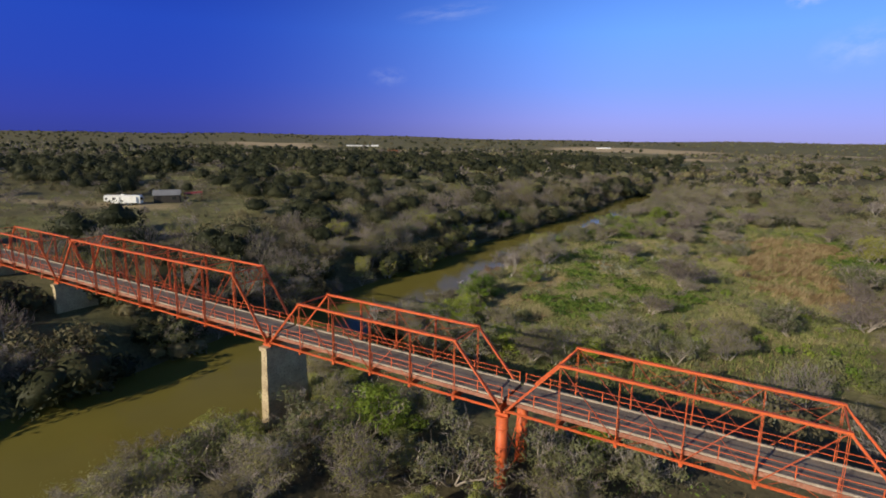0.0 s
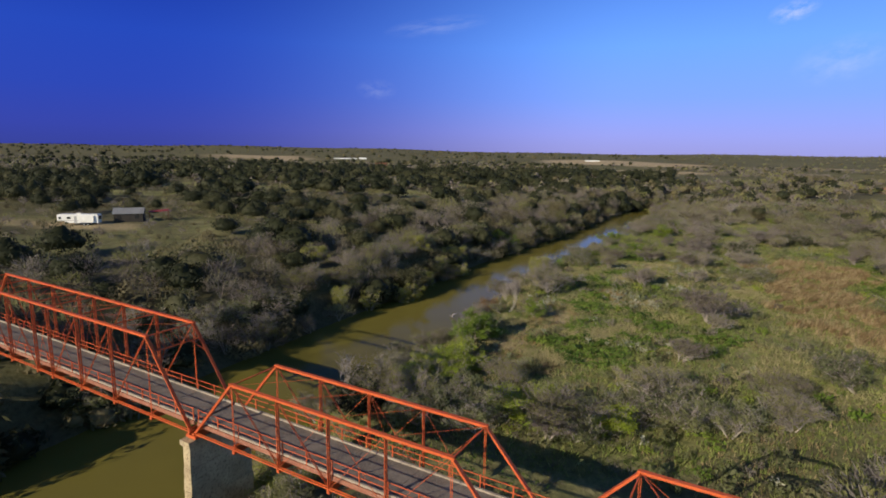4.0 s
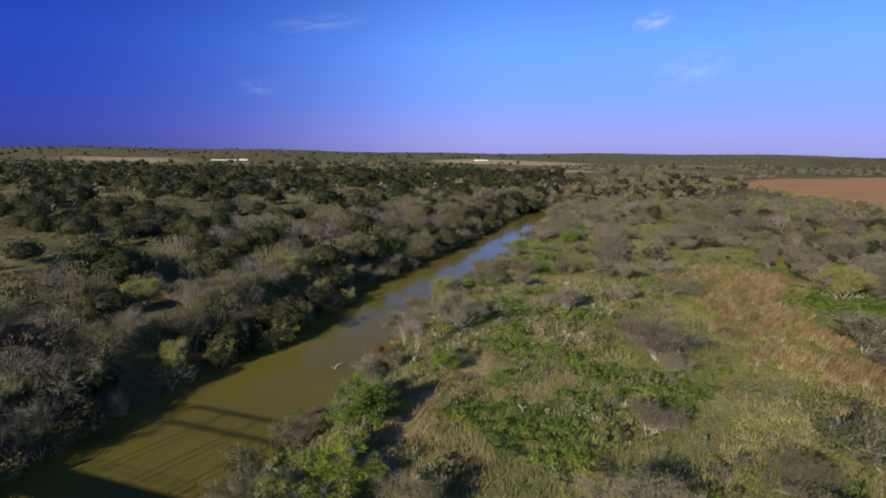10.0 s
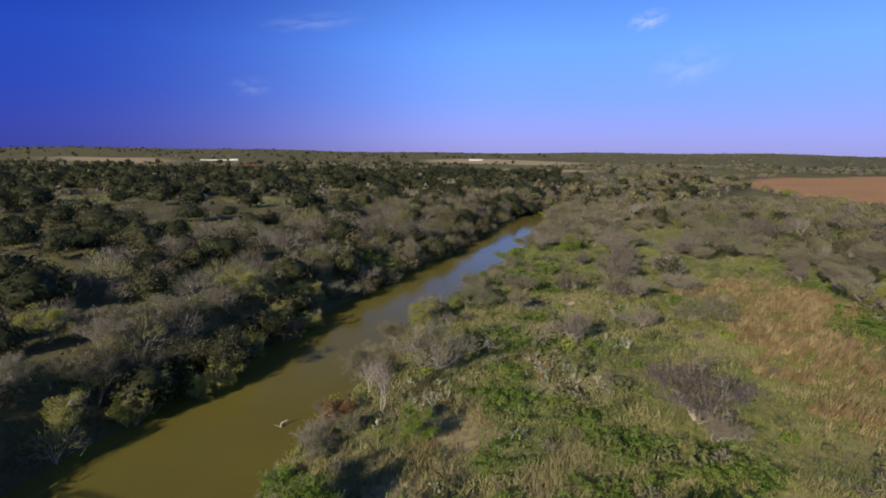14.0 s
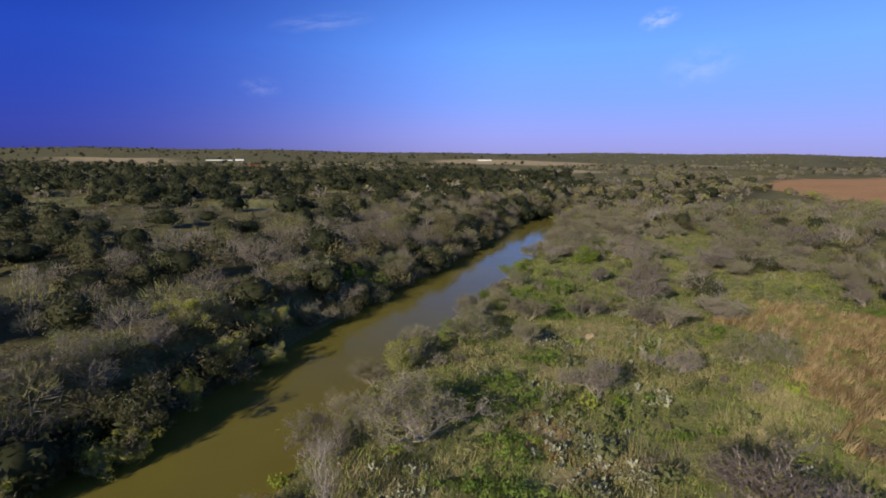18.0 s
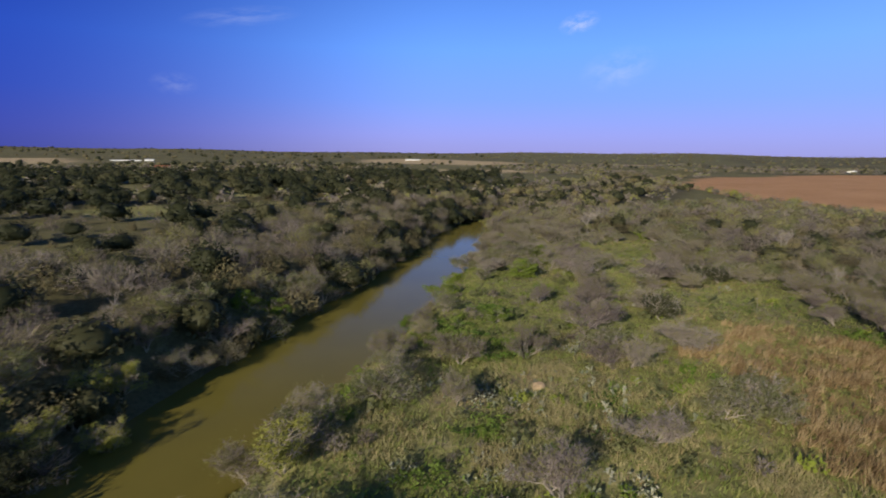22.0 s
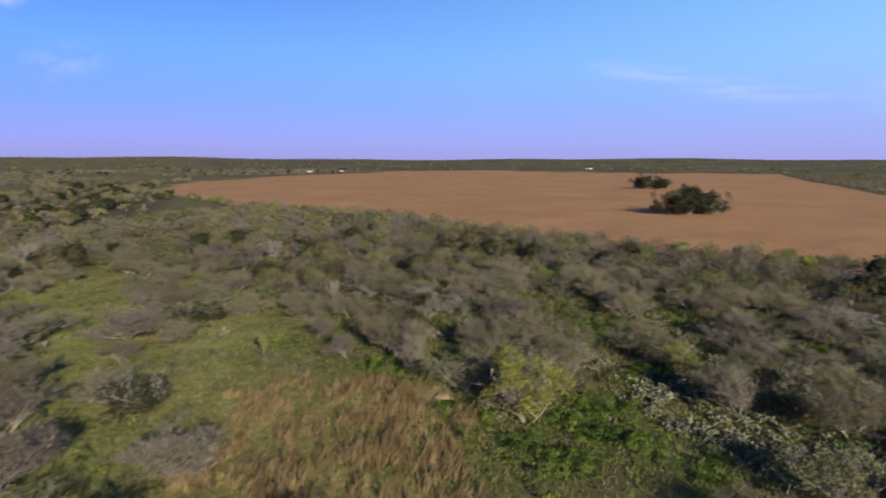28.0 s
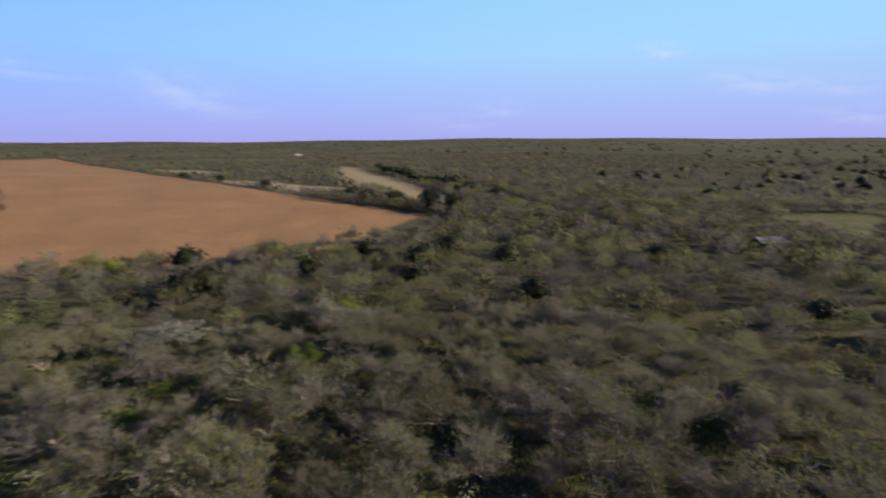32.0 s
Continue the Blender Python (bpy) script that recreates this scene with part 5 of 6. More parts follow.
woodland("river_trees", [BARE, HAZY, BROWN, BARE, HAZY, OAKY], scatter(9000, (60, 420, 285, 640), far_banks, 5.0), "dark trees lining the river's far bend", 60, (0.85, 1.3), 47, 14)
side = scatter(16000, (300, 1100, -620, 40), distant, 6.0)
woodland("far_woodland", [BARE, HAZY, BARE, BROWN, HAZY], side, "distant close-grown grey-green brush beyond the field", 16, (0.55, 0.95), 33, 45)
far2 = scatter(11000, (-2800, 3800, -2800, 3900), lambda x, y: distant(x, y) * (np.maximum(np.abs(x - 150), np.abs(y - 150)) > 860) * (np.sin(x / 150 + 1.3 * np.sin(y / 210)) * np.sin(y / 95 + 0.8 * np.sin(x / 260)) < 0.45), 18)
woodland("far_woodland", [BROWN, OAKY, BROWN], [p for p in far2 if p[0] < 0.35 * p[1]], "very distant low oak and scrub woods to the horizon", 8, (1.2, 2.2), 8, 120)
woodland("far_woodland", [BROWN, OLIVE, BROWN], [p for p in far2 if p[0] >= 0.35 * p[1]], "very distant low grey scrub to the horizon", 8, (1.2, 2.2), 9, 120)
row = [(250 + 24 * k + 3 * math.sin(k * 2.3), -104 - 9.6 * k + 3 * math.sin(k * 1.7)) for k in range(11)]
woodland("tree_row", [OAKY, OLIVE, OAKY], [(x + dx, y + dy) for x, y in row for dx, dy in ((0, 0), (6, -6), (12, -3), (17, -9))], "dark line of trees beside a pale farm strip", 90, (0.85, 1.3), 31)


# ---------------------------------------------------------------- undergrowth
_u = np.random.default_rng(21)


def patchy(x, y, a, b):
    return np.sin(x / a + 1.9 * np.sin(y / (a * 1.3) + b)) * np.sin(y / (a * 0.8) + 1.4 * np.sin(x / (a * 1.6) - b)) + 0.35 * np.sin(x / 1.9 + 2 * np.sin(y / 2.7)) * np.sin(y / 2.3)


def bare_sand(x, y):
    f = np.ones(x.shape)
    for a, b, r in SAND:
        f = np.minimum(f, 0.3 + 0.7 * step(r * 0.6, r * 1.3, np.hypot(x - a, y - b) + 0.5 * np.sin(x * 2.1 + b)))
    return f


def ground_spots(n, box, rule):
    x, y = _u.uniform(box[0], box[1], n), _u.uniform(box[2], box[3], n)
    k = _u.random(n) < rule(x, y) * bare_sand(x, y)
    x, y = x[k], y[k]
    return np.stack([x, y, height(x, y)], 1)


def land(x, y):
    g, s = river_gap(x, y)
    return (s > 0) & (g > 0.8)


VINES = ((107.3, 97.4, 2.4), (122.5, 81.2, 2.6), (126, 76.3, 2.4), (126.6, 90.6, 2.6), (93.6, 121.5, 2.6), (128, 85.2, 2.2), (100, 76, 3), (93, 65, 3), (128, 73, 3), (152, 74, 3), (112, 94, 3), (19, 62.5, 5), (88, 104, 3.5), (85, 99, 3), (91, 108, 3), (90, 89, 3), (23.6, 86, 3.6), (27, 85, 3.0), (21, 89, 3.0), (31, 81, 3.2), (32, 77, 3.6), (19.5, 76, 2.6), (22, 77, 2.0), (18, 67.5, 3.4), (13, 68, 3.0), (26, 70, 3.0), (34, 68, 4.5), (40, 72, 3.5), (25, 104, 4), (25.5, 95, 3), (28, 107, 3.5),
         (31, 104, 2.5), (53.5, 119.5, 2.0), (35, 115, 2.5), (94, 99, 4.5), (99.5, 98.3, 3.5), (93, 95, 3.5), (88, 110.5, 4.5), (91, 113, 3), (97, 126, 3.5), (136, 128, 4), (129, 104, 4), (138, 93, 4), (138, 74, 4), (45, 138, 6), (40, 145, 5), (50, 152, 4), (106, 106, 3), (118, 112, 4), (126, 118, 4), (84, 101, 3.5))
SLOPES = ((7, 64, 3.5), (9.5, 70, 3.5), (12, 75, 3.5), (16, 80, 3.2), (17, 84.5, 3), (4.5, 60, 3), (29, 98, 3.2), (31, 92, 2.4), (11, 58, 2.5))
GREYS = ((21, 72.3, 3.4), (24.5, 73, 2.4), (30, 86.4, 2.3), (12, 62, 3), (27, 76.5, 1.8), (35, 91, 2.4), (44, 117, 3), (36, 110, 2.6), (17, 105, 2.4), (49, 127, 2.6), (8, 76, 2.4), (57, 101, 3), (47, 92, 3))
PEAR_SPOTS = ((32, 98, 3), (31, 94.5, 3), (31, 90, 3), (34.5, 88.5, 2.5), (17, 87.5, 2.5), (27, 110, 2), (34.2, 108.5, 2.5), (37.7, 110.5, 2), (33.5, 126, 1.8), (47, 127, 3), (44, 103, 2.5), (47, 112, 2), (16, 91, 3), (22, 79, 2), (15, 75, 2), (8, 59, 2.5), (24, 68, 2.5), (30, 97, 4), (58, 133, 4), (53, 122, 4), (43, 119, 3), (38, 123, 3), (103, 92.8, 4), (99, 89, 4.5), (94.5, 83, 4.5), (91.5, 78.4, 3.5), (98, 74, 3.5), (112, 126, 3), (50, 115, 3))


def near_any(spots, x, y):
    f = np.zeros(np.shape(x))
    for a, b, r in spots:
        f = np.maximum(f, step(r * 1.25, r * 0.7, np.hypot(x - a, y - b) + 0.8 * np.sin(x * 1.3 + b) * np.sin(y * 1.1 + a)))
    return f


def vines(x, y):
    f = np.maximum(near_any(VINES, x, y), 0.10 * step(0.35, 0.6, patchy(x, y, 7.5, 2.0)))
    return land(x, y) * (x < 150) * off_deck(x, y, 1.5) * f * ~inside(ORANGE, x, y) * (0.12 + 0.88 * step(-0.42, -0.05, patchy(x, y, 1.7, 4.0)))


def blades(name, spots, mat, label, h, w, per, lean=0.45):
    n = len(spots) * per
    p = np.repeat(spots, per, 0) + np.concatenate([_u.normal(0, 0.16, (n, 2)), np.zeros((n, 1))], 1)
    d = np.concatenate([_u.normal(0, lean, (n, 2)), np.ones((n, 1))], 1) * h * _u.uniform(0.5, 1.3, (n, 1))
    a = _u.uniform(0, 6.28, n)
    s = np.stack([np.cos(a), np.sin(a), 0 * a], 1) * w
    v = np.stack([p - s - [0, 0, 0.05], p + s - [0, 0, 0.05], p + d], 1).reshape(-1, 3)
    tone = np.repeat(np.repeat(_u.random(len(spots)), per), 3)
    return tagged(new(name, mesh_of(name, v, np.arange(3 * n).reshape(-1, 3), [mat], tone=tone)), label, "grass", kind="stuff")


BOX = (-28, 150, -6, 215)
blades("meadow_grass", ground_spots(190000, BOX, lambda x, y: land(x, y) * np.maximum(inside(MEADOW, x, y), near_any(GLADES, x, y)) * off_deck(x, y, 1) * 0.8), M_GRASS, "green and yellowing meadow grass", 0.42, 0.06, 2)
def in_orange(x, y):
    return inside(ORANGE, x + 3 * np.sin(y / 2), y + 3 * np.sin(x / 2.3))


def tufts(name, spots, mat, label, low, high, per, wide, w, lean):
    """Clumps of blades that lean together."""
    n = len(spots)
    p = np.repeat(spots, per, 0) + np.concatenate([_u.normal(0, wide, (n * per, 2)), np.full((n * per, 1), -0.05)], 1)
    d = np.repeat(_u.normal(0, 0.22, (n, 2)) + [lean, -lean * 0.4], per, 0) + _u.normal(0, 0.28, (n * per, 2))
    d = np.concatenate([d, np.ones((n * per, 1))], 1) * np.repeat(_u.uniform(low, high, (n, 1)), per, 0) * _u.uniform(0.6, 1.15, (n * per, 1))
    a = _u.uniform(0, 6.28, n * per)
    sd = np.stack([np.cos(a), np.sin(a), 0 * a], 1) * w
    me = mesh_of(name, np.stack([p - sd, p + sd, p + d], 1).reshape(-1, 3), np.arange(3 * n * per).reshape(-1, 3), [mat], tone=np.repeat(_u.random(n), per * 3))
    return tagged(new(name, me), label, "grass", kind="stuff")


tufts("dry_grass", ground_spots(11000, (48, 104, 56, 144), lambda x, y: land(x, y) * in_orange(x, y) * (0.12 + 0.88 * step(-0.25, 0.2, patchy(x, y, 2.6, 1.0)))), M_STRAW, "tawny leaning clumps of dry standing grass", 0.7, 1.5, 14, 0.2, 0.05, 0.28)
tufts("slope_grass", ground_spots(9000, (-2, 34, 52, 104), lambda x, y: land(x, y) * near_any(SLOPES, x, y)), M_STRAW, "pale dry grass on the sandy bank slope", 0.3, 0.7, 10, 0.25, 0.04, 0.12)
tufts("tall_grass", ground_spots(34000, BOX, lambda x, y: land(x, y) * inside(MEADOW, x, y) * ~in_orange(x, y) * off_deck(x, y, 1) * np.where(x > 62 + 0.1 * y, 0.2, 1.0) * step(-0.2, 0.35, patchy(x, y, 4.4, 6.0))), M_GRASS, "yellow-green clumps of tall meadow grass", 0.35, 0.85, 9, 0.22, 0.05, 0.15)
blades("dry_grass", ground_spots(60000, BOX, lambda x, y: land(x, y) * 0.6 * step(0.0, 0.5, patchy(x, y, 9, 5.0))), M_STRAW, "dry straw-coloured tufts in the meadow", 0.6, 0.04, 3, 0.45)

def mounds(x, y, cell, tall):
    """Low rounded heaps, one in each jittered cell: height at a place and its slope."""
    best, sx, sy = np.zeros(x.shape), np.zeros(x.shape), np.zeros(x.shape)
    ix, iy = np.floor(x / cell), np.floor(y / cell)
    for i in (-1, 0, 1):
        for j in (-1, 0, 1):
            a, b = ix + i, iy + j
            r1, r2, r3 = (np.abs(np.sin(a * 12.9898 + b * 78.233 + k) * 43758.5453) % 1 for k in (0.0, 1.7, 3.1))
            dx, dy = x - (a + 0.2 + 0.6 * r1) * cell, y - (b + 0.2 + 0.6 * r2) * cell
            top = tall * (0.45 + 0.75 * r3)
            h = top * (1 - (dx * dx + dy * dy) / (0.85 * cell) ** 2)
            on = h > best
            best, sx, sy = np.where(on, h, best), np.where(on, dx, sx), np.where(on, dy, sy)
    return best, sx, sy


blades("brush_grass", ground_spots(60000, (70, 152, 30, 150), lambda x, y: belt(x, y) * 0.6), M_GRASS, "thin grass between the brush", 0.5, 0.06, 2)
vs = ground_spots(1900000, BOX, lambda x, y: vines(x, y) * 0.95)
mh, mx, my = mounds(vs[:, 0], vs[:, 1], 1.45, 1.0)
n = len(vs)
vs[:, 2] += 0.05 + mh * _u.uniform(0.72, 1.04, n)
nrm = np.stack([mx * 1.5, my * 1.5, np.full(n, 0.75)], 1) + _u.normal(0, 0.42, (n, 3))
nrm /= np.linalg.norm(nrm, axis=1)[:, None]
ax = np.cross(nrm, _u.normal(0, 1, (n, 3)))
ax /= np.linalg.norm(ax, axis=1)[:, None]
bx, s0 = np.cross(nrm, ax), 0.19 * _u.uniform(0.6, 1.3, (n, 1))
v = np.stack([vs - ax * s0 * 0.75, vs - bx * s0 * 0.4, vs + ax * s0 * 0.75, vs + bx * s0 * 0.4], 1).reshape(-1, 3)
k4 = np.arange(n)[:, None] * 4
tagged(new("green_vines", mesh_of("green_vines", v, np.concatenate([k4 + [[0, 1, 2]], k4 + [[0, 2, 3]]], 0), [M_VINE], tone=np.repeat(0.35 + 0.3 * np.sin(vs[:, 0] / 1.9) * np.sin(vs[:, 1] / 2.3), 4))), "low mounded tangle of green vines over the ground", "vines", kind="stuff")
blades("dead_stems", ground_spots(260000, (0, 64, 50, 140), lambda x, y: land(x, y) * np.maximum(near_any(GREYS, x, y), 0.28 * step(0.0, 0.45, patchy(x, y, 5.0, 7.0))) * 0.5), M_STEM, "thin grey dead weed stems", 0.7, 0.035, 3, 0.6)

# low twiggy brush
bs = ground_spots(14000, BOX, lambda x, y: land(x, y) * off_deck(x, y, 2) * np.where(inside(ORANGE, x, y), 0.05, 0.15 + 0.5 * step(0.0, 0.4, patchy(x, y, 6, 9.0))))
n = len(bs)
per = 30
c = np.repeat(bs, per, 0)
d = _u.normal(0, 1, (n * per, 3)) * [0.8, 0.8, 0.35] + [0, 0, 0.65]
d /= np.linalg.norm(d, axis=1)[:, None]
size = np.repeat(_u.uniform(0.5, 1.25, (n, 1)), per, 0)
c = c + d * [0.9, 0.9, 0.6] * size * _u.uniform(0.05, 0.9, (n * per, 1))
sd = np.cross(d, _u.normal(0, 1, d.shape))
sd /= np.linalg.norm(sd, axis=1)[:, None]
v = np.stack([c - sd * 0.022, c + sd * 0.022, c + (d + _u.normal(0, 0.3, d.shape)) * 0.5 * size], 1).reshape(-1, 3)
tagged(new("low_brush", mesh_of("low_brush", v, np.arange(len(v)).reshape(-1, 3), [M_TWIG], tone=np.repeat(_u.random(n), per * 3))), "knee-high grey twiggy brush", "brush", kind="stuff")


# prickly pears: flat pads on pads
def pear_mesh(seed, pads):
    g = random.Random(seed)
    sh = Shape()

    def pad(base, d, side, size, lev):
        d = d.normalized()
        s = (side - d * side.dot(d)).normalized()
        n_ = d.cross(s) * size * 0.10
        c, k = base + d * size * 0.55, len(sh.v)
        for i in range(7):
            a = 6.2832 * i / 7
            sh.v.append(tuple(c - d * math.cos(a) * size * 0.58 + s * math.sin(a) * size * 0.40))
        sh.v += [tuple(c + n_), tuple(c - n_)]
        for i in range(7):
            sh.f += [(k + i, k + (i + 1) % 7, k + 7), (k + (i + 1) % 7, k + i, k + 8)]
        if lev < 3:
            for _ in range(3 if lev == 0 else 2):
                a = g.uniform(-1.5, 1.5)
                q = c + d * math.cos(a) * size * 0.52 + s * math.sin(a) * size * 0.36
                pad(q, d * math.cos(a * 0.8) + s * math.sin(a * 0.8) + Vector((g.gauss(0, 0.6), g.gauss(0, 0.6), 0.1)), Vector((g.gauss(0, 1), g.gauss(0, 1), 0.1)), size * 0.92, lev + 1)

    pad(Vector((0, 0, -0.12)), Vector((0.1, 0.1, 1)), Vector((g.gauss(0, 1), g.gauss(0, 1), 0)), 0.36, 0)
    return sh.mesh("prickly_pear", M_CACTUS)


PEARS = [pear_mesh(300 + k, 26) for k in range(5)]
for x, y in scatter(9000, (0, 128, 20, 190), lambda x, y: land(x, y) * off_deck(x, y, 3) * ~inside(ORANGE, x, y) * np.maximum(near_any(PEAR_SPOTS, x, y), 0.12 * step(0.2, 0.5, patchy(x, y, 8, 0.4))), 1.15)[:290]:
    ob = tagged(new("prickly_pear", PEARS[PR.randrange(5)]), "clump of pale grey-green prickly pear pads", "cactus", "prickly pears")
    k = PR.uniform(0.55, 1.0)
    ob.matrix_world = pose(x, y, ground_z(x, y), 0, 0, PR.uniform(0, 360)) @ Matrix.Diagonal((k, k, k, 1))


# drifts of prickly pear too thick to count
DRIFTS = ((112.5, 103.1, 3.4), (109.5, 95, 3.4), (106, 88.5, 2.6), (101.1, 83.4, 3.0), (99, 78.6, 3.1), (137.2, 96.6, 3.4), (132.5, 87, 3.6), (132.5, 81.1, 3), (136.3, 90, 2.5), (107.3, 92.5, 2.4), (93.1, 109, 2.2), (103, 89, 3.2), (100, 81, 3.2), (96, 71, 3.2), (118, 86, 3.2), (135, 88, 3.2), (92, 60, 3.2), (103, 92.8, 4), (99, 89, 4.5), (94.5, 83, 5), (91.5, 78.4, 4), (98, 74, 4), (120, 90, 3.5), (131, 80, 4), (112, 126, 3), (32.5, 94, 2.8), (31, 90, 2.4), (34.5, 88.5, 1.8), (27, 110, 1.4), (34.2, 108.5, 1.8), (44, 103, 1.8), (15, 89, 2.0), (23, 78.6, 1.4), (26, 66.5, 2.2), (44, 119, 2.6), (37, 123, 2.4), (57, 133, 3), (114, 105.5, 2.5))
ps = ground_spots(1400000, BOX, lambda x, y: land(x, y) * near_any(DRIFTS, x, y) * (0.06 + 0.94 * (patchy(x, y, 1.0, 3.0) > 0.12)) * 0.6)
n = len(ps)
ps[:, 2] += _u.uniform(0.12, 0.65, n)
d = _u.normal(0, 0.55, (n, 3)) + [0, 0, 0.8]
d /= np.linalg.norm(d, axis=1)[:, None]
sd = np.cross(d, _u.normal(0, 1, (n, 3)))
sd /= np.linalg.norm(sd, axis=1)[:, None]
th = np.cross(d, sd) * 0.03
r0 = _u.uniform(0.09, 0.16, (n, 1))
ring = [ps + (d * math.cos(1.0472 * k) * 1.25 + sd * math.sin(1.0472 * k)) * r0 for k in range(6)]
v = np.stack(ring + [ps + th, ps - th], 1).reshape(-1, 3)
k8 = np.arange(n)[:, None] * 8
tagged(new("prickly_pear_drift", mesh_of("prickly_pear_drift", v, np.concatenate([k8 + [[k, (k + 1) % 6, 6]] for k in range(6)] + [k8 + [[(k + 1) % 6, k, 7]] for k in range(6)], 0), [M_CACTUS], tone=np.repeat(_u.random(n), 8))), "thick drifts of pale grey-green prickly pear pads", "cactus", kind="stuff")


# ---------------------------------------------------------------- farmstead across the river
def trailer():
    x, y = -109.5, 144.0
    root = thing("travel_trailer", pose(x, y, ground_z(x, y), 0, 0, 11), "long white fifth-wheel travel trailer parked on grass", "trailer")
    me = bpy.data.meshes.new("body")
    bm = bmesh.new()
    prof = [(-5.4, 1.35), (-5.4, 2.9), (-5.15, 3.25), (5.2, 3.25), (5.4, 3.0), (5.4, 0.75), (-3.2, 0.75), (-3.5, 1.35)]
    rings = [[bm.verts.new((px, py, pz)) for px, pz in prof] for py in (-1.22, 1.22)]
    bm.faces.new(rings[0][::-1])
    bm.faces.new(rings[1])
    for i in range(len(prof)):
        j = (i + 1) % len(prof)
        bm.faces.new((rings[0][i], rings[0][j], rings[1][j], rings[1][i]))
    bmesh.ops.recalc_face_normals(bm, faces=bm.faces)
    bmesh.ops.bevel(bm, geom=bm.edges[:], offset=0.06, segments=2, affect="EDGES")
    bm.to_mesh(me)
    bm.free()
    me.materials.append(M_WHITE)
    part("body", me, None, root)
    for px, w in ((-4.6, 0.7), (-2.3, 1.0), (3.6, 0.9)):
        part("window", Shape().box(px - w / 2, -1.25, 1.95, px + w / 2, -1.215, 2.55), M_GLASSY, root, "dark trailer window")
    part("door", Shape().box(-0.9, -1.25, 0.85, -0.2, -1.215, 2.75), M_TIN, root, "grey trailer door")
    part("slide_out", Shape().box(0.4, -1.7, 1.0, 4.4, -1.2, 2.9), M_WHITE, root)
    part("rear_window", Shape().box(5.395, -0.9, 1.7, 5.42, 0.9, 2.7), M_GLASSY, root)
    part("stripe", Shape().box(-5.3, -1.235, 1.45, 0.3, -1.223, 1.62), M_TIN, root, "grey side stripe")
    for px in (1.6, 2.7):
        for py in (-1.1, 1.1):
            w = part("wheel", Shape().tube((px, py - 0.13, 0.38), (px, py + 0.13, 0.38), 0.38, 0.38, 14), M_RUBBER, root)
            part("rim", Shape().tube((px, py - 0.145, 0.38), (px, py + 0.145, 0.38), 0.2, 0.2, 10), M_TIN, w)
    for px in (-4.6, 5.0):
        part("jack", Shape().box(px - 0.06, -0.9, 0, px + 0.06, -0.78, 1.4 if px < 0 else 0.8), M_STEEL, root)
    part("roof_unit", Shape().box(-0.6, -0.4, 3.25, 0.5, 0.4, 3.55), M_WHITE, root)


def gabled(name, x, y, turn, L, W, H, rise, wall, roof, label, cat, doors=True):
    root = thing(name, pose(x, y, ground_z(x, y), 0, 0, turn), label, cat)
    for py in (-W / 2, W / 2):
        part("wall", Shape().box(-L / 2, py - 0.08, -0.4, L / 2, py + 0.08, H), wall, root)
    for px in (-L / 2, L / 2):
        g = Shape().box(px - 0.08, -W / 2 + 0.08, -0.4, px + 0.08, W / 2 - 0.08, H)
        k = len(g.v)
        g.v += [(px - 0.08, -W / 2 + 0.08, H), (px - 0.08, W / 2 - 0.08, H), (px - 0.08, 0, H + rise - 0.1), (px + 0.08, -W / 2 + 0.08, H), (px + 0.08, W / 2 - 0.08, H), (px + 0.08, 0, H + rise - 0.1)]
        g.f += [(k, k + 2, k + 1), (k + 3, k + 4, k + 5), (k, k + 3, k + 5, k + 2), (k + 1, k + 2, k + 5, k + 4)]
        part("gable_wall", g, wall, root)
    for sg in (-1, 1):
        e = 0.4
        part("roof", Shape().hexa([(-L / 2 - e, sg * (W / 2 + e), H - 0.15), (L / 2 + e, sg * (W / 2 + e), H - 0.15), (L / 2 + e, 0, H + rise), (-L / 2 - e, 0, H + rise),
                                   (-L / 2 - e, sg * (W / 2 + e), H - 0.05), (L / 2 + e, sg * (W / 2 + e), H - 0.05), (L / 2 + e, 0, H + rise + 0.1), (-L / 2 - e, 0, H + rise + 0.1)]), roof, root)
    if doors:
        w = part("door", Shape().box(-0.9, -W / 2 - 0.11, 0, 0.5, -W / 2 - 0.083, 2.1), M_DARK, root)
        for px in (-L * 0.32, L * 0.3):
            part("window", Shape().box(px - 0.6, -W / 2 - 0.11, 1.0, px + 0.6, -W / 2 - 0.083, 2.0), M_GLASSY, root)
    return root


trailer()
gabled("shed", -100.0, 152.5, 25, 7.5, 6.0, 2.6, 1.3, M_DARK, M_TIN, "dark open-fronted shed with grey tin roof", "shed")
lean = thing("red_canopy", pose(-93.5, 157.0, ground_z(-93.5, 157.0), 0, 0, 25), "red-roofed open lean-to on posts", "canopy")
part("roof", Shape().hexa([(-2.8, -1.2, 2.5), (2.8, -1.2, 2.9), (2.8, 1.2, 3.1), (-2.8, 1.2, 2.7), (-2.8, -1.2, 2.6), (2.8, -1.2, 3.0), (2.8, 1.2, 3.2), (-2.8, 1.2, 2.8)]), M_RED, lean)
for px in (-2.6, 2.6):
    for py in (-1.0, 1.0):
        part("post", Shape().box(px - 0.06, py - 0.06, -0.3, px + 0.06, py + 0.06, 2.56 if px < 0 else 2.94), M_STEEL, lean)

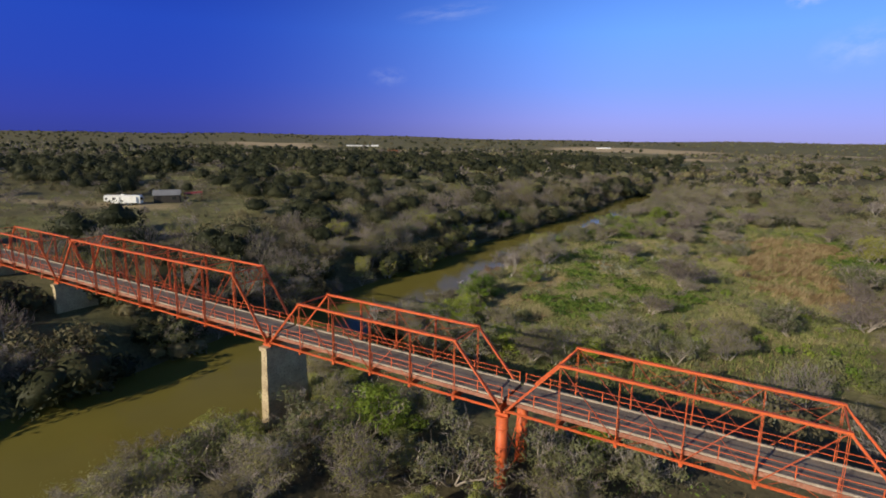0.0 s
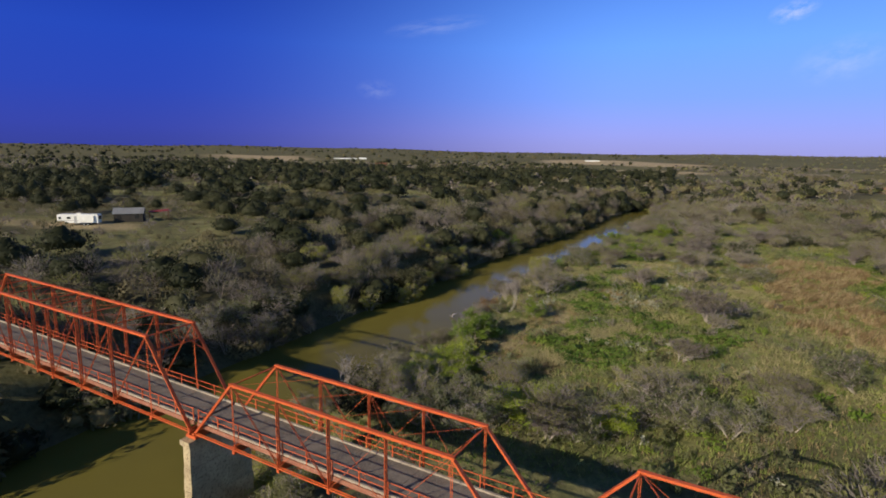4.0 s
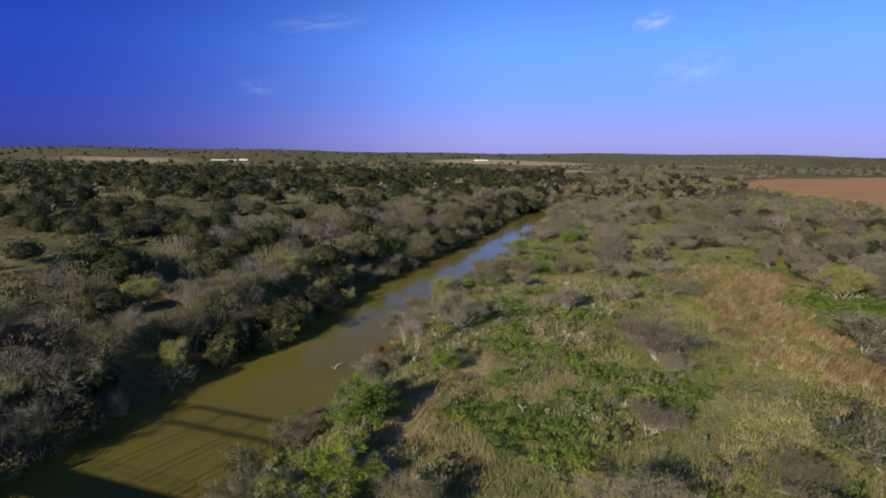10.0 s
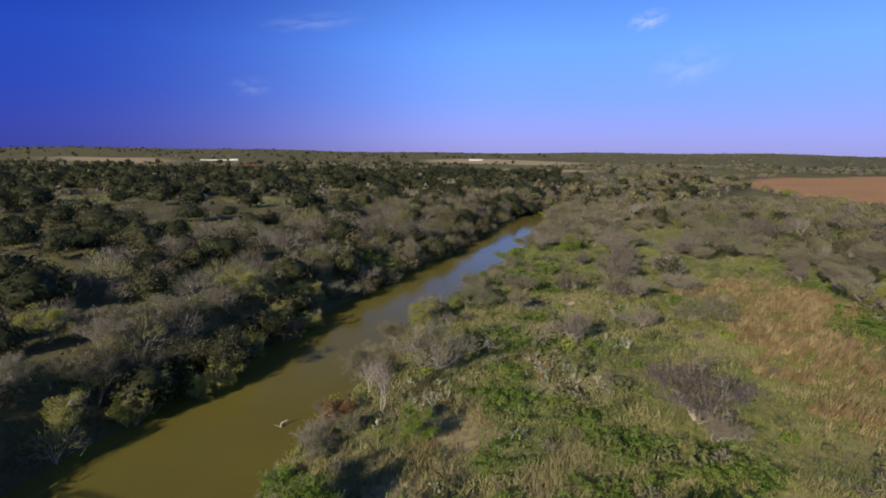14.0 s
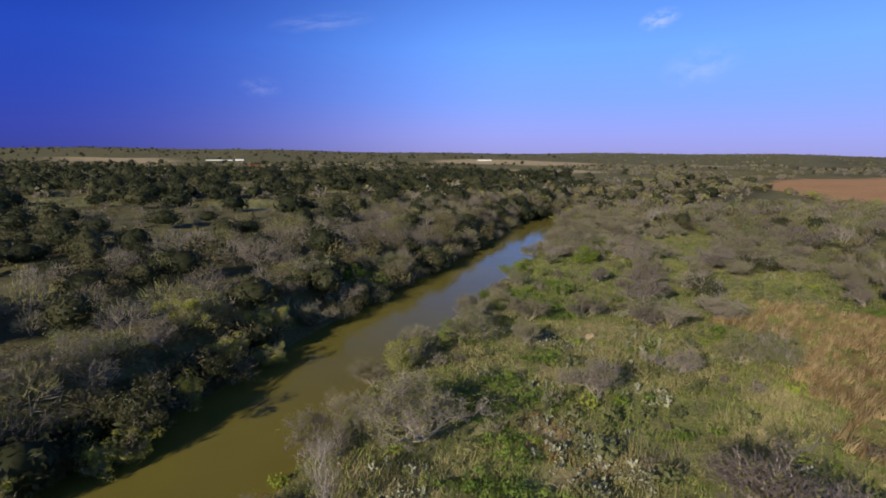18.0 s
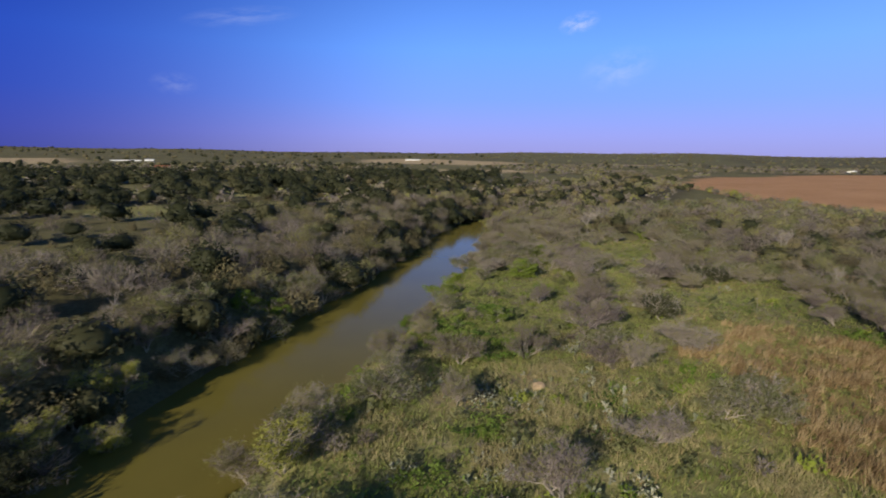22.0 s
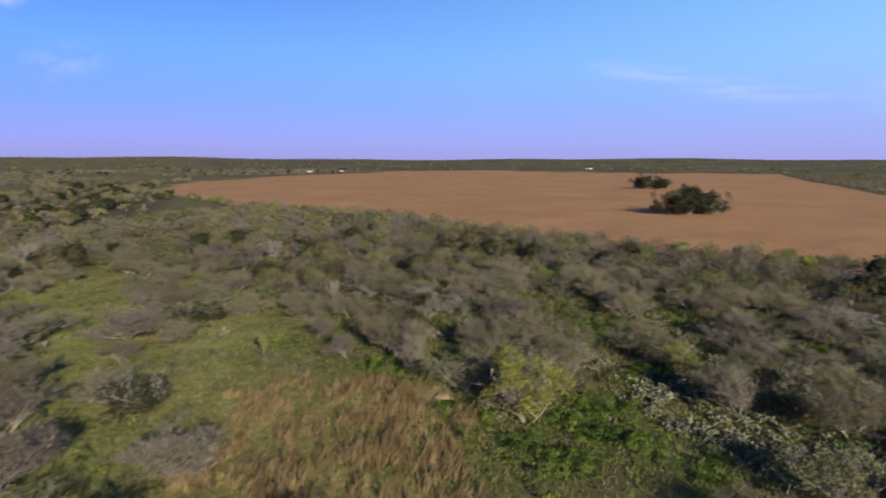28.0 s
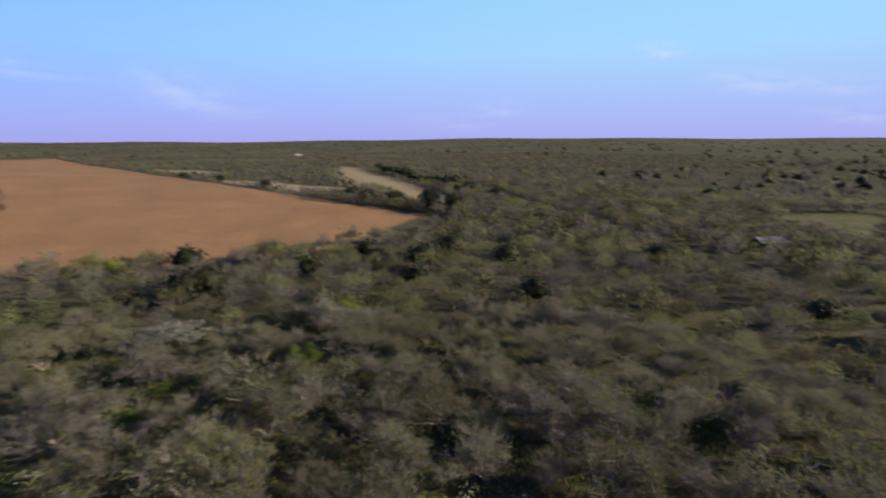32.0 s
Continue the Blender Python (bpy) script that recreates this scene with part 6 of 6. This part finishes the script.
# far farm buildings, pale in the sun
for x, y, t, L, W in ((-276, 1250, 8, 50, 12), (-236, 1248, 8, 16, 10), (900, 770, 30, 16, 10), (960, 742, 12, 12, 9), (1500, 360, 60, 16, 10), (980, -360, 80, 12, 9), (317, 1442, 4, 34, 12)):
    gabled("farm_building", x, y, t, L, W, 2.4, 1.0, M_WHITE, M_WHITE, "white metal-clad farm building far across the plain", "building", False)
gabled("house", -121, 777, 15, 16, 9, 3.0, 2.0, M_STEEL, M_STEEL, "rust-brown farmhouse among far oaks", "house", False)
tank = thing("water_tank", pose(100.9, 531, ground_z(100.9, 531)), "round white water tank in the brush", "tank")
part("wall", Shape().tube((0, 0, -0.3), (0, 0, 2.6), 3.4, 3.4, 20), M_WHITE, tank)
part("roof", Shape().tube((0, 0, 2.6), (0, 0, 3.4), 3.5, 0.3, 20), M_WHITE, tank)
gabled("house", 117, -66, 60, 7, 4.4, 2.2, 1.0, M_DARK, M_TIN, "low house with weathered grey roof among trees", "house")

# drift snag in the river
sn = Shape().tube((0, 0, -1.2), (0.3, 0.1, 0.5), 0.16, 0.10, 7).tube((0.3, 0.1, 0.5), (1.0, 0.2, 0.75), 0.09, 0.04, 6).tube((0.2, 0.05, 0.1), (-0.5, -0.2, 0.5), 0.07, 0.03, 6)
tagged(new("drift_snag", sn.mesh("drift_snag", M_PALEBARK)), "bleached stump of driftwood standing in the water", "driftwood").matrix_world = pose(-1.2, 93, WATER_Z)


# ---------------------------------------------------------------- wisps of cloud far out in the sky
M_CLOUD, _n, _l, _b = material("thin_cloud", 1, 0, 0)
_em, _tr, _mx = _n.new("ShaderNodeEmission"), _n.new("ShaderNodeBsdfTransparent"), _n.new("ShaderNodeMixShader")
_em.inputs[0].default_value, _em.inputs[1].default_value = (0.72, 0.76, 0.97, 1), 0.9
_uv = _n.new("ShaderNodeTexCoord")
_cn = noise_node(_n, _l, 1.3, 4, _uv.outputs["Object"], 0.62)
_gr = _n.new("ShaderNodeTexGradient")
_gr.gradient_type = "SPHERICAL"
_l.new(_uv.outputs["Object"], _gr.inputs[0])
_pw = _n.new("ShaderNodeMath")
_pw.operation = "MULTIPLY"
_l.new(ramp(_n, _l, _cn.outputs[0], [(0.40, (0, 0, 0)), (0.95, (1, 1, 1))]).outputs[0], _pw.inputs[0])
_l.new(ramp(_n, _l, _gr.outputs["Fac"], [(0.0, (0, 0, 0)), (0.7, (1, 1, 1))]).outputs[0], _pw.inputs[1])
_th = _n.new("ShaderNodeAttribute")
_th.attribute_name = "tone"
_pt = _n.new("ShaderNodeMath")
_pt.operation = "MULTIPLY"
_l.new(_pw.outputs[0], _pt.inputs[0])
_l.new(_th.outputs["Fac"], _pt.inputs[1])
_l.new(_pt.outputs[0], _mx.inputs[0])
_l.new(_tr.outputs[0], _mx.inputs[1])
_l.new(_em.outputs[0], _mx.inputs[2])
_l.new(_mx.outputs[0], _n["Material Output"].inputs[0])


def wisp(yaw, up, wide, tall, tilt=0.0, thick=1.0):
    """A soft patch of cloud 4.4 km out, by compass turn and degrees above the plain."""
    a, e, r = radians(yaw), radians(up), 4400.0
    at = Vector((-math.sin(a) * math.cos(e), math.cos(a) * math.cos(e), math.sin(e))) * r
    me = mesh_of("cloud", [(-1, -1, 0), (1, -1, 0), (1, 1, 0), (-1, 1, 0)], np.array([[0, 1, 2, 3]]), [M_CLOUD], tone=[thick] * 4)
    ob = tagged(new("cloud", me), "small thin white wisp of cloud", "cloud", "clouds", "structure")
    ob.matrix_world = Matrix.Translation(at) @ (-at).to_track_quat("Z", "Y").to_matrix().to_4x4() @ pose(0, 0, 0, 0, 0, tilt) @ Matrix.Diagonal((wide * r * 0.0175 / 2, tall * r * 0.0175 / 2, 60, 1))


for row in ((-28.1, 12.2, 4.0, 2.0, 15, 1.0), (-31.8, 8.1, 7.4, 4.0, 15, 0.45), (3.4, 12.1, 10.7, 1.9, 8, 0.3), (9.3, 6.1, 4.3, 2.2, 0, 0.25), (-80.7, 8.4, 7.1, 2.1, -6, 0.45), (-84.8, 7.9, 11.9, 2.1, -6, 0.45), (-90.7, 6.7, 7.0, 2.3, -4, 0.55), (-92.6, 5.9, 17.1, 2.0, -3, 0.5),
            (-104.3, 5.1, 10.4, 4.8, -8, 0.6), (-106.6, 3.9, 16.0, 4.0, -8, 0.5), (-82.9, 8.2, 11.0, 2.2, -10, 0.35), (-149.8, 8.2, 5.5, 2.3, -5, 0.95), (-157.7, 5.1, 10.1, 2.8, -5, 0.8), (-163.6, 4.5, 8.5, 2.5, -5, 0.55), (-134.8, 3.2, 7.3, 2.4, 0, 0.5), (-165.7, 2.1, 11.0, 2.7, 0, 0.5), (-130.8, 1.9, 12.4, 2.8, 0, 0.3)):
    wisp(*row)


# ---------------------------------------------------------------- small things on the meadow
def lump(name, x, y, r, h, mat, label, cat, group="", seed=1):
    g = random.Random(seed)
    bm = bmesh.new()
    bmesh.ops.create_icosphere(bm, subdivisions=2, radius=1)
    for v in bm.verts:
        k = 1 + g.uniform(-0.18, 0.18)
        v.co = Vector((v.co.x * r * k, v.co.y * r * k, max(v.co.z, -0.2) * h * k))
    me = bpy.data.meshes.new(name)
    bm.to_mesh(me)
    bm.free()
    me.materials.append(mat)
    ob = tagged(new(name, me), label, cat, group)
    ob.matrix_world = pose(x, y, ground_z(x, y), 0, 0, g.uniform(0, 360))


M_DIRT = surface("tan_dug_earth", (0.44, 0.34, 0.23), (0.36, 0.27, 0.17), None, 1.5, 12, 0.95, 0, 0.1, 0.6, 0.03)
lump("dirt_mound", 45.5, 123.4, 0.8, 0.6, M_DIRT, "small mound of bare tan earth in the grass", "mound", "", 5)
lump("dirt_mound", 94, 115.5, 1.1, 0.32, M_DIRT, "low bank of bare tan earth beside the brush", "mound", "", 6)
